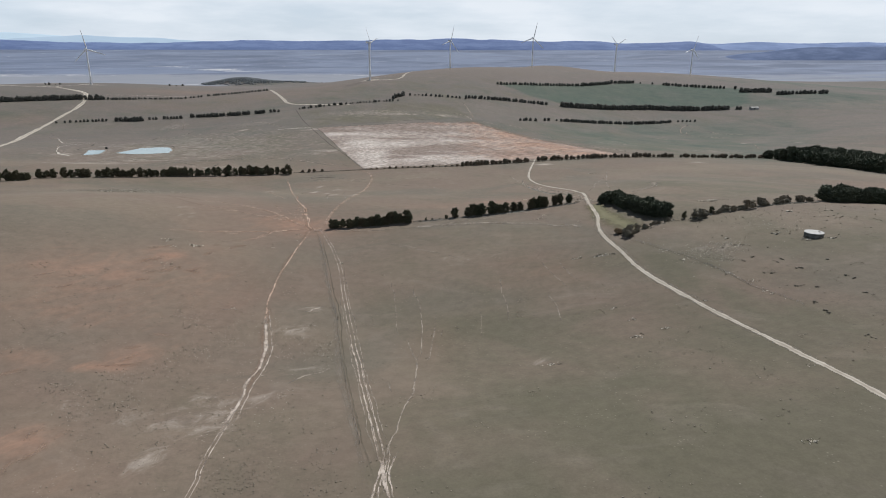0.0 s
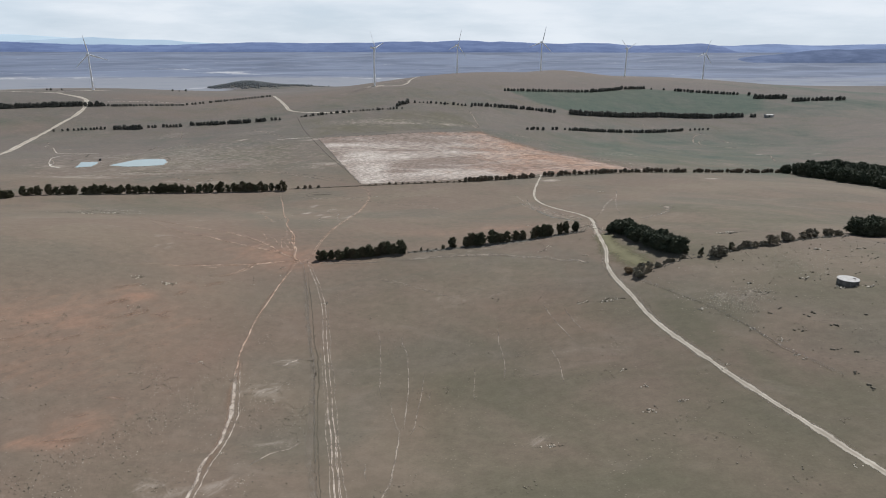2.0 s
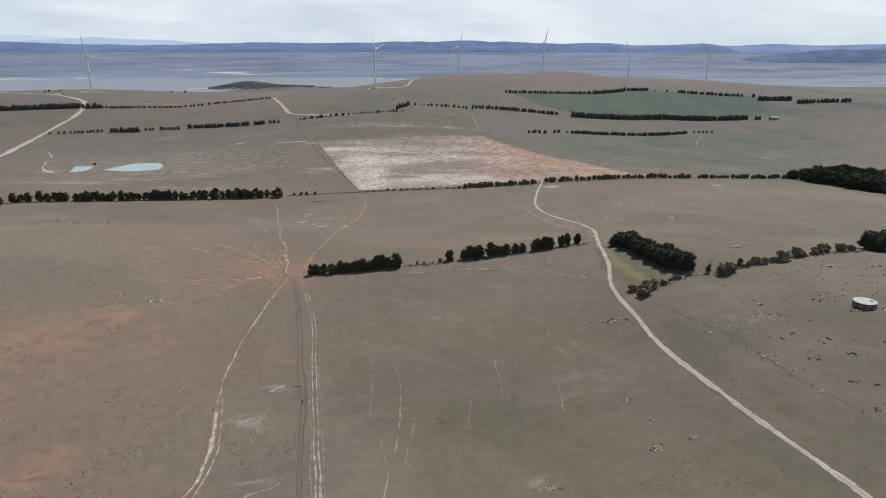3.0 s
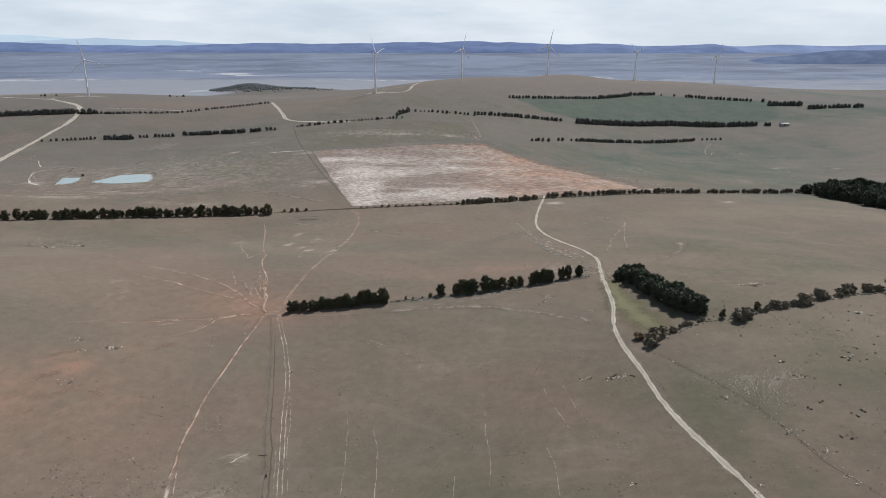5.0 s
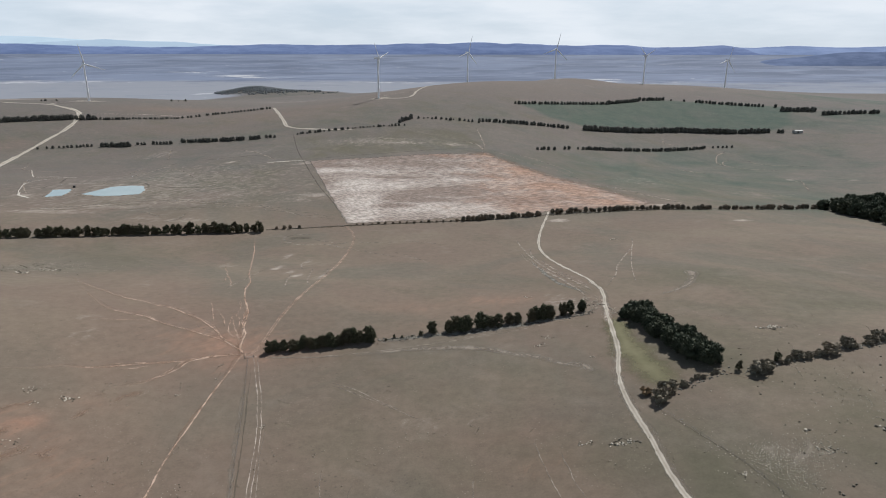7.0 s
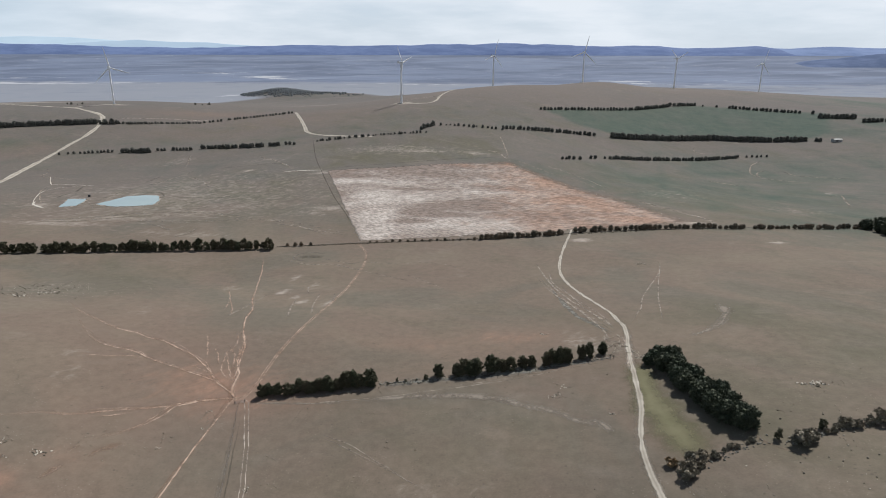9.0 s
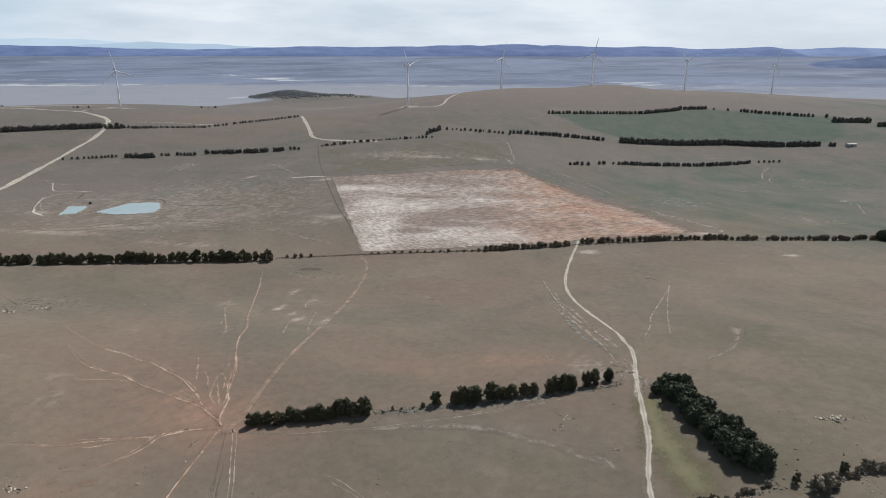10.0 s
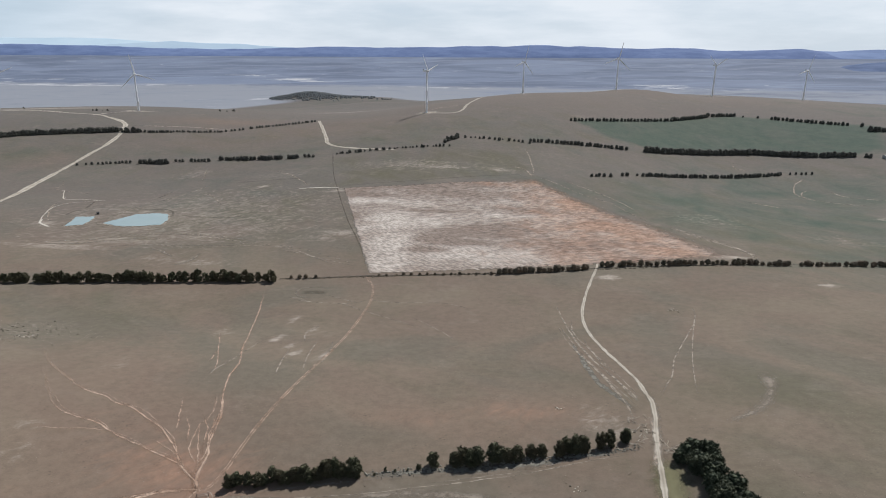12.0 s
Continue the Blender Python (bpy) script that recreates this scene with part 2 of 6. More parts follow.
M_GROUND = ground_material()
M_GRAVEL = track_material("pale_gravel", (0.330, 0.293, 0.240), (0.460, 0.418, 0.350), 1.0, 0.25)
M_DIRT = track_material("bare_pale_earth", (0.32, 0.258, 0.208), (0.49, 0.425, 0.360), 0.97, 0.0, 0.8, 0.5)
M_RED = track_material("worn_red_earth", (0.240, 0.150, 0.106), (0.300, 0.196, 0.138), 0.8, 0.0, 0.9, 1.3)
M_FAN = track_material("sandy_stock_trail", (0.325, 0.217, 0.157), (0.460, 0.340, 0.262), 0.98, 0.0, 0.75, 0.7)
M_HEART = track_material("broken_pink_earth", (0.250, 0.172, 0.128), (0.330, 0.245, 0.190), 0.8, 0.0, 1.0, 0.9)
M_CLAY = track_material("bleached_white_clay", (0.400, 0.365, 0.310), (0.500, 0.465, 0.405), 1.0, 0.0, 0.5, 0.5)
M_TRAIL = track_material("faint_stock_trail", (0.240, 0.198, 0.158), (0.350, 0.300, 0.245), 0.97, 0.0, 0.5, 0.6)
M_SCUFF = track_material("thinly_scuffed_grass", (0.205, 0.172, 0.138), (0.265, 0.228, 0.186), 0.95, 0.0, 0.5, 1.0)
M_FAINT = track_material("trodden_thin_grass", (0.195, 0.165, 0.132), (0.260, 0.222, 0.180), 0.5, 0.0)
M_BRUSH = track_material("grey_brown_brush", (0.070, 0.060, 0.045), (0.120, 0.102, 0.078), 0.9, 0.0)
M_LUSH = track_material("short_green_grass", (0.142, 0.134, 0.076), (0.172, 0.158, 0.094), 1.0, 0.0, 0.6, 0.9)
M_RANK = track_material("rank_dark_grass", (0.085, 0.075, 0.055), (0.125, 0.110, 0.080), 0.5, 0.0)
M_GREYVERGE = track_material("grey_rank_verge", (0.150, 0.142, 0.118), (0.225, 0.214, 0.184), 0.9, 0.0)
M_FIELD = field_material()
M_PINE = foliage("pine_needles", (0.040, 0.046, 0.028), (0.116, 0.118, 0.068), (0.116, 0.090, 0.056))
M_GROVE = foliage("dense_pine_needles", (0.032, 0.042, 0.027), (0.092, 0.106, 0.066), (0.082, 0.084, 0.053))
# far trees: greyed and low in contrast, haze put into the needle colour
M_FAR_NEEDLES = foliage("dark_windbreak_needles", (0.052, 0.055, 0.047), (0.108, 0.109, 0.090), (0.110, 0.092, 0.078))
M_HEDGE = foliage("hedge_leaves", (0.050, 0.047, 0.034), (0.130, 0.108, 0.074), (0.160, 0.112, 0.078))
M_SHRUB = foliage("grey_brown_twigs", (0.130, 0.122, 0.092), (0.255, 0.228, 0.172), (0.265, 0.208, 0.145))
M_GREYGRASS = foliage("grey_rank_grass", (0.130, 0.122, 0.100), (0.235, 0.220, 0.186), (0.215, 0.196, 0.160))
M_RUSSET = foliage("russet_leaves", (0.190, 0.135, 0.080), (0.330, 0.235, 0.140), (0.290, 0.205, 0.120))
M_STRAW = foliage("bleached_grass_tufts", (0.170, 0.145, 0.108), (0.270, 0.232, 0.178), (0.200, 0.165, 0.125))
M_SCRUB = foliage("grey_green_scrub", (0.080, 0.092, 0.096), (0.128, 0.142, 0.148), (0.110, 0.122, 0.128))
M_TUSSOCK = foliage("rush_tussocks", (0.110, 0.096, 0.074), (0.190, 0.165, 0.126), (0.150, 0.130, 0.100))
M_BARK = plain("bark", (0.060, 0.050, 0.040), (0.130, 0.110, 0.090), 0.3, 0.9)
M_STONE = plain("lichen_stone", (0.340, 0.300, 0.240), (0.640, 0.580, 0.480), 0.4, 0.9, 0, 0.5, 0.05)
M_STEEL = plain("white_painted_steel", (0.720, 0.725, 0.735), (0.780, 0.785, 0.790), 6, 0.35, 0, 0.02)
# darkened: the shade on the tank wall is put into this colour
M_CONCRETE = plain("weathered_concrete", (0.085, 0.080, 0.072), (0.170, 0.160, 0.145), 1.2, 0.85)
M_ROOF = plain("pale_sheet_roof", (0.300, 0.292, 0.275), (0.420, 0.410, 0.390), 0.8, 0.6)
M_POST = plain("grey_split_timber", (0.120, 0.105, 0.090), (0.240, 0.215, 0.185), 0.3, 0.9)
M_BLEACHED = plain("bleached_dead_wood", (0.300, 0.260, 0.210), (0.460, 0.410, 0.340), 0.4, 0.9)
M_TIN_DARK = plain("dark_sheet_iron", (0.030, 0.030, 0.032), (0.060, 0.058, 0.055), 0.6, 0.6)
M_WIRE = plain("galvanised_wire", (0.250, 0.250, 0.250), (0.350, 0.350, 0.350), 0.4, 0.5, 0.8)
M_WATER = Nodes("still_milky_water", 0.12)
M_WATER.bsdf.inputs["Specular IOR Level"].default_value = 0.5
M_WATER = M_WATER.done(M_WATER.mix(M_WATER.noise(30, 3), (0.210, 0.285, 0.285), (0.260, 0.330, 0.325)), M_WATER.noise(1.5, 3), 0.05, 0.05)


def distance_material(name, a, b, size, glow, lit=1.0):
    """Wooded country, with kilometres of bright air put into its colour and glow."""
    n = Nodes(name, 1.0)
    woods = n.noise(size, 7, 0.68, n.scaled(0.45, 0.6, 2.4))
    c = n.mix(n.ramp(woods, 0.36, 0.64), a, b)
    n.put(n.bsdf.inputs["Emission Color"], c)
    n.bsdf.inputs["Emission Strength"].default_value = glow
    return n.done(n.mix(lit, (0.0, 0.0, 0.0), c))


# haze painted into the tints; the palest ranges glow most
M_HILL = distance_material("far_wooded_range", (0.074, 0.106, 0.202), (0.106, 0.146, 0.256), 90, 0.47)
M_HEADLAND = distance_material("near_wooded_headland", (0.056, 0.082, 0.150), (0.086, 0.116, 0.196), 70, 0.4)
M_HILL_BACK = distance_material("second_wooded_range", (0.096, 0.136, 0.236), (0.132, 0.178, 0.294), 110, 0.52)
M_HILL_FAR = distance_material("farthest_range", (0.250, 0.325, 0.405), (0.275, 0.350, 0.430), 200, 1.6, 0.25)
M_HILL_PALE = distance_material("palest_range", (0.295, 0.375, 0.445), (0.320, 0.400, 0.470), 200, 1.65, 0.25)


# ---- small helpers ----
def mesh_of(name, bm, material, smooth=False):
    me = bpy.data.meshes.new(name)
    bm.to_mesh(me)
    bm.free()
    me.materials.append(material)
    if smooth:
        me.shade_smooth()
    return me


def part(name, bm, material, parent, label="", smooth=False):
    ob = new(name, mesh_of(name, bm, material, smooth) if isinstance(bm, bmesh.types.BMesh) else bm)
    ob.parent = parent
    if label:
        ob["label"] = label
    return ob


def numpy_mesh(name, verts, faces, material, smooth=True):
    me = bpy.data.meshes.new(name)
    me.vertices.add(len(verts))
    me.vertices.foreach_set("co", np.asarray(verts, np.float32).ravel())
    faces = np.asarray(faces, np.int32)
    k = faces.shape[1]
    me.loops.add(faces.size)
    me.loops.foreach_set("vertex_index", faces.ravel())
    me.polygons.add(len(faces))
    me.polygons.foreach_set("loop_start", np.arange(len(faces), dtype=np.int32) * k)
    me.update(calc_edges=True)
    me.validate()
    me.materials.append(material)
    if smooth:
        me.shade_smooth()
    return me


def attribute(me, name, values):
    me.attributes.new(name, "FLOAT", "POINT").data.foreach_set("value", np.asarray(values, np.float32))


def grid_faces(rows, cols):
    i = np.arange(rows * cols).reshape(rows, cols)
    return np.stack([i[:-1, :-1], i[:-1, 1:], i[1:, 1:], i[1:, :-1]], -1).reshape(-1, 4)


def step(a, b, v):
    k = np.clip((v - a) / (b - a), 0, 1)
    return k * k * (3 - 2 * k)


def blob(bm, centre, radius, squash=(1, 1, 1), rough=0.25, rng=random):
    """One uneven low clump of an icosahedron's twenty faces."""
    made = bmesh.ops.create_icosphere(bm, subdivisions=1, radius=1.0)["verts"]
    turn = Euler((rng.random() * 6, rng.random() * 6, rng.random() * 6)).to_matrix()
    for v in made:
        p = turn @ v.co * (radius * (1 + rough * (rng.random() * 2 - 1)))
        v.co = Vector((p.x * squash[0], p.y * squash[1], p.z * squash[2])) + Vector(centre)


def tuft(bm, centre, out, length, count, rng):
    """A spray of needle bundles or twigs that points outwards."""
    c = Vector(centre)
    for _ in range(count):
        d = (Vector(out) * 0.8 + Vector((rng.gauss(0, 1), rng.gauss(0, 1), rng.gauss(0, 1))).normalized()).normalized()
        side = d.cross(Vector((rng.gauss(0, 1), rng.gauss(0, 1), rng.gauss(0, 1)))).normalized() * length * 0.2
        tip = c + d * length * rng.uniform(0.6, 1.25)
        bm.faces.new([bm.verts.new(p) for p in (c - side, c + side, tip)])


def cone(bm, a, b, ra, rb, sides=8):
    """A tapered round bar from a to b."""
    a, b = Vector(a), Vector(b)
    m = Matrix.Translation((a + b) / 2) @ (b - a).to_track_quat("Z", "Y").to_matrix().to_4x4()
    bmesh.ops.create_cone(bm, cap_ends=True, segments=sides, radius1=ra, radius2=rb, depth=(b - a).length, matrix=m)


def box(bm, centre, size, turn=0.0):
    m = Matrix.Translation(centre) @ Matrix.Rotation(turn, 4, "Z") @ Matrix.Diagonal((*size, 1))
    bmesh.ops.create_cube(bm, size=1.0, matrix=m)


# ---- the lie of the land: broad swells, a hill under the turbines, then the dry lake ----
SWELLS_A = [(-80, 200, -380, 220, (-1.1, -6.7, -7, 5)), (150, 130, -240, 120, (1.1, 3.2, 19, 21.8, -9, 26.3)), (270, 130, -240, 120, (14.8, -4.7, -41.3, 5.3, 13.4, 7.6)),
            (390, 130, -240, 120, (17.6, 13.4, 11.8, 2.9, 14.3, -13.2)), (510, 130, -240, 120, (4.8, -17.3, 12.6, -13.1, -1.1, 12.8)),
            (680, 200, -500, 180, (15.4, -16.6, 5.6, -17, 18.2, -13.2, 2.2)), (900, 230, -600, 230, (-3.8, -12, 13.8, -18.5, 9.9, -14, 18))]
SWELLS_B = [(1200, 300, -900, 300, (-14.4, -8.9, -23.3, 20.4, -25.7, -35.7, 18.1, -26.9)), (1550, 350, -1300, 350, (-1.9, 24.3, 17.6, -7.6, 55.6, -17, 4.9, 7.4, 10.7)),
            (1950, 350, -1300, 350, (4.4, -15.9, 17.5, -42.5, 37.4, 10.5, 26.3, -6.9, -18.3))]
SWELLS_C = [(215, 62, -130, 65, (-0.3, 0.4, -0.6, -2.7, -2.1, -1.7)), (280, 62, -130, 65, (-1.1, 1.3, 2.1, 0, 0.7, -0.7)), (345, 62, -130, 65, (-1.5, 0.3, 2.1, 1.5, 1.6, 0.2)),
            (410, 62, -130, 65, (-1.6, -2.9, -1, 0.8, 0.4, 0.9)), (475, 62, -130, 65, (0.8, 1, 1.1, 0.2, 1.1, 4.1)), (540, 62, -130, 65, (-0.1, -0.6, -0.9, -1.5, 0.7, 2.7))]
SWELLS_D = [(2010, 90, 265, 160, (-6, 9, -5))]
SWELLS = SWELLS_A + SWELLS_B + SWELLS_C + SWELLS_D


def lake_level(y):
    far = np.maximum(y, 2900.0)
    dip = 0.067 - 0.0517 * (far - 2900) / 1900
    return np.where(y < 2900, -60.0, 127 - dip * (far - 107) + 0.131)


def shore(x, y):
    start = 1760 + 440 * step(-650, -330, x) + 60 * step(100, 600, x)
    return step(start, start + 430, y)


def height(x, y):
    x, y = np.asarray(x, float), np.asarray(y, float)
    land = np.full(np.broadcast(x, y).shape, -18.0)
    for north, radius, first, spacing, heights in SWELLS:
        for i, h in enumerate(heights):
            land = land + h * np.exp(-((x - first - i * spacing) ** 2 + (y - north) ** 2) / (2 * (0.9 * radius) ** 2))
    k = shore(x, y)
    z = land * (1 - k) + lake_level(y) * k
    dam = np.exp(-(((x + 345) / 115) ** 4) - ((y - 868) / 85) ** 4)
    z = z * (1 - dam) - 36.5 * dam
    z = z + 22 * np.exp(-(((x + 670) / 100) ** 2 + ((y - 2770) / 110) ** 2))
    return z + 11 * np.exp(-(((x + 470) / 170) ** 2 + ((y - 2720) / 120) ** 2))


def ground_z(x, y):
    return float(height(x, y))


# ---- the ground: one sheet to the horizon ----
def spread(lo, hi, centre_lo, centre_hi, fine, growth):
    """Lines packed closely between centre_lo and centre_hi, wider and wider outside."""
    mid = np.arange(centre_lo, centre_hi + 0.1, fine)
    out, s = [], fine
    v = centre_hi
    while v < hi:
        s *= growth
        v = min(v + s, hi)
        out.append(v)
    low, s, v = [], fine, centre_lo
    while v > lo:
        s *= growth
        v = max(v - s, lo)
        low.append(v)
    return np.array(low[::-1] + mid.tolist() + out)


def polygon_depth(x, y, corners):
    """How far each place lies inside (positive) or outside a polygon."""
    inside, near = np.zeros(x.shape, bool), np.full(x.shape, 1e9)
    for (ax, ay), (bx, by) in zip(corners, corners[1:] + corners[:1]):
        if ay != by:
            inside ^= ((ay > y) != (by > y)) & (x < (bx - ax) * (y - ay) / (by - ay) + ax)
        k = np.clip(((x - ax) * (bx - ax) + (y - ay) * (by - ay)) / ((bx - ax) ** 2 + (by - ay) ** 2), 0, 1)
        near = np.minimum(near, np.hypot(x - ax - k * (bx - ax), y - ay - k * (by - ay)))
    return np.where(inside, near, -near)


def patches(x, y, spots):
    out = np.zeros(x.shape)
    for sx, sy, rx, ry, amount in spots:
        out = np.maximum(out, amount * np.exp(-((x - sx) / rx) ** 2 - ((y - sy) / ry) ** 2))
    return out


RED_SPOTS_A = [(-145, 303, 50, 22, 0.75), (-114.6, 329.8, 30, 16, 0.6), (-105, 238, 26, 18, 0.6), (-138.6, 224.7, 22, 12, 0.7), (-113, 173, 14, 12, 0.9), (-63.6, 406.5, 18, 14, 0.8),
               (-73.9, 429.2, 34, 30, 0.45), (-86.2, 384.9, 26, 14, 0.45), (-131, 472.1, 60, 50, 0.3), (59.7, 461, 80, 26, 0.45), (-138, 300, 80, 62, 0.62), (-113.1, 385.7, 50, 30, 0.4),
               (72.9, 312.8, 16, 9, 0.5), (-130.3, 338.7, 26, 20, 0.6), (-97.5, 313.1, 16, 12, 0.6), (10, 248.2, 10, 24, 0.4)]
# the broad hill patches: pinkish soil, tinted partly in place of haze
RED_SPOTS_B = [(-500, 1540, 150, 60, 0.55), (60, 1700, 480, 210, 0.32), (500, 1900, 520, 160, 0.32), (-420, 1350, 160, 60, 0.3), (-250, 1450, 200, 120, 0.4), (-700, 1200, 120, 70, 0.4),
               (-72, 413.1, 48, 34, 0.85), (-102.5, 435.6, 60, 45, 0.45), (-180.5, 200.5, 60, 50, 0.5), (390, 500, 50, 30, 0.4), (-135.9, 263.3, 60, 24, 0.6), (-95, 155, 24, 16, 0.5),
               (30.1, 437.6, 60, 20, 0.35), (-30.2, 471.2, 40, 30, 0.3), (144.5, 453.5, 40, 20, 0.25)]
RED_SPOTS_C = [(65.8, 310, 22, 10, 0.5), (59.8, 329, 26, 7, 0.4), (78, 296, 14, 8, 0.45), (-169.8, 298.1, 16, 12, 0.8), (-129.8, 320.9, 30, 7, 0.8), (-138, 288, 30, 12, 0.72), (-105, 234, 13, 15, 0.8), (-112, 222, 14, 5, 0.9), (-112, 170, 12, 8, 0.8), (-124.1, 336.4, 16, 9, 1.0), (-107.1, 321, 8, 6, 0.9),
               (-83.6, 290.1, 22, 16, 0.5), (-72, 417.2, 22, 18, 1.0), (20.1, 464.9, 50, 14, 0.55), (69.6, 471.6, 40, 16, 0.7), (-32.5, 445.3, 26, 16, 0.45), (-30.4, 401.7, 30, 10, 0.5), (-105, 353.8, 18, 10, 0.6), (-77.5, 298.9, 10, 30, 0.5)]
RED_SPOTS = RED_SPOTS_A + RED_SPOTS_B + RED_SPOTS_C
PALE_SPOTS_A = [(-73.9, 181.7, 10, 10, 0.42), (-69.7, 204.2, 9, 7, 0.45), (-49.7, 202.2, 10, 7, 0.45), (-39.5, 226.1, 9, 5, 0.5), (-61.8, 192.5, 10, 7, 0.5), (-87.9, 189.7, 12, 8, 0.45), (-45.9, 264.3, 8, 10, 0.4),
                (-52.9, 264.7, 6, 5, 0.8), (-44.8, 286, 6, 5, 0.6), (-59.9, 181.7, 8, 6, 0.5), (-105, 200, 14, 9, 0.25), (-290, 890, 220, 160, 0.46), (-345, 935, 60, 14, 0.4),
                (-300, 985, 70, 26, 0.4), (-250, 860, 50, 8, 0.5), (-420, 905, 26, 30, 0.45)]
PALE_SPOTS_B = [(-180, 930, 40, 30, 0.35), (-390, 1130, 30, 40, 0.4), (-240, 1090, 50, 30, 0.35), (-100, 820, 30, 14, 0.7), (-60, 1120, 100, 30, 0.5), (-15, 1110, 40, 14, 0.7),
                (60, 1110, 30, 14, 0.7), (188.3, 327.6, 60, 50, 0.12), (-120.2, 190.2, 24, 14, 0.22), (-358, 762, 60, 12, 0.75), (-310, 790, 60, 12, 0.7), (-240, 812, 60, 18, 0.6),
                (-205, 725, 40, 14, 0.5), (-240, 735, 30, 12, 0.45), (-190, 830, 60, 24, 0.5), (-345, 872, 95, 50, 0.45)]
PALE_SPOTS_C = [(-430, 852, 8, 10, 1.2), (-300, 826, 60, 10, 0.55), (98.1, 369.6, 6, 4, 0.4), (29, 345.9, 14, 6, 0.4), (-61, 540, 5, 6, 1.0), (-80.5, 567, 5, 7, 1.0), (-68.5, 554.2, 4, 5, 0.9), (-81.6, 606, 4, 9, 0.8),
                (-43.5, 539.6, 3, 12, 0.7), (-63.5, 584.4, 3, 10, 0.8), (-122.3, 575.8, 8, 8, 0.6), (-149.7, 509.5, 10, 14, 0.4), (-136.5, 409.6, 5, 8, 0.7), (-147.9, 429.8, 12, 7, 0.4), (-88.4, 393.4, 5, 5, 0.3),
                (527, 1008, 12, 6, 1.2), (591, 978, 12, 6, 1.0)]
PALE_SPOTS_D = [(148, 705, 9, 6, 1.2), (264, 772, 16, 8, 1.2), (312, 690, 10, 6, 1.0), (-240, 555, 40, 26, 0.28), (105.9, 460, 12, 24, 0.5), (149.6, 295.3, 16, 14, 0.3),
                (200, 305, 30, 30, 0.12), (-140, 985, 14, 8, 0.8), (-60, 1120, 120, 40, 0.4), (296, 940, 60, 50, 0.35), (420, 880, 60, 40, 0.3), (-80, 1514, 22, 20, 1.0),
                (372, 2016, 60, 14, 1.0), (642, 2082, 50, 14, 0.9), (908, 2146, 60, 14, 0.9)]
PALE_SPOTS_E = [(-735, 1632, 40, 14, 0.9), (-1000, 1690, 220, 30, 0.8), (-300, 1800, 120, 40, 0.6), (49.1, 214.9, 5, 5, 0.6), (49.8, 344.6, 4, 3, 1.0)]
PALE_SPOTS_F = [(-71.8, 186.6, 7, 9, 0.55), (-62.7, 199.3, 6, 6, 0.5), (-74, 163, 5, 9, 0.6), (-368, 778, 36, 10, 0.6), (-325, 800, 36, 10, 0.6), (-280, 835, 40, 10, 0.5), (-117, 798, 26, 14, 0.45), (-247, 1024, 8, 5, 0.9), (-360, 815, 60, 12, 0.4)]
PALE_SPOTS = PALE_SPOTS_F + PALE_SPOTS_A + PALE_SPOTS_B + PALE_SPOTS_C + PALE_SPOTS_D + PALE_SPOTS_E
OLIVE_SPOTS_A = [(45.1, 250.9, 60, 110, 0.6), (76.6, 153.2, 110, 80, 0.85), (134.5, 206.4, 50, 60, 0.7), (190.2, 300.3, 90, 100, 0.5), (69, 305.3, 60, 70, 0.5), (231, 454.8, 150, 110, 0.4),
                 (121.4, 275.9, 8, 60, 0.7), (129.9, 226.3, 9, 40, 0.9), (59.3, 363.4, 60, 40, 0.4), (-36.9, 295.5, 16, 110, 0.2), (-70, 120, 50, 60, 0.15), (-200, 900, 160, 160, 0.4),
                 (330, 900, 150, 200, 0.6), (-300, 1280, 260, 90, 0.35), (-230, 610, 80, 50, 0.4), (152.9, 254.3, 60, 60, 0.35)]
# the widest patch greens far paddocks, partly in place of haze
OLIVE_SPOTS_B = [(-20, 1120, 180, 60, 0.55), (330, 880, 70, 60, 0.7), (-440, 1150, 100, 60, 0.3), (0, 1350, 900, 160, 0.3), (300, 1050, 260, 120, 0.45)]
OLIVE_SPOTS_C = [(246, 424, 40, 16, 0.8), (190, 480, 80, 60, 0.55), (170, 380, 60, 40, 0.5)]
OLIVE_SPOTS = OLIVE_SPOTS_C + OLIVE_SPOTS_A + OLIVE_SPOTS_B
GREEN_FIELD = [(197, 1462), (247, 1384), (315, 1350), (512, 1411), (682, 1391), (750, 1428), (830, 1585), (771, 1615), (667, 1635), (561, 1661), (405, 1576)]
SPIT = [(-860, 2270), (-799, 2371), (-697, 2567), (-600, 2690), (-480, 2800), (-419, 2740), (-266, 2722), (-158, 2640), (-100, 2292)]
DARK_FIELD = [(-193, 1182), (-140, 1175), (-72, 1198), (-16, 1221), (106, 1210), (106, 1097), (21, 1053), (-98, 1020), (-143, 1018)]


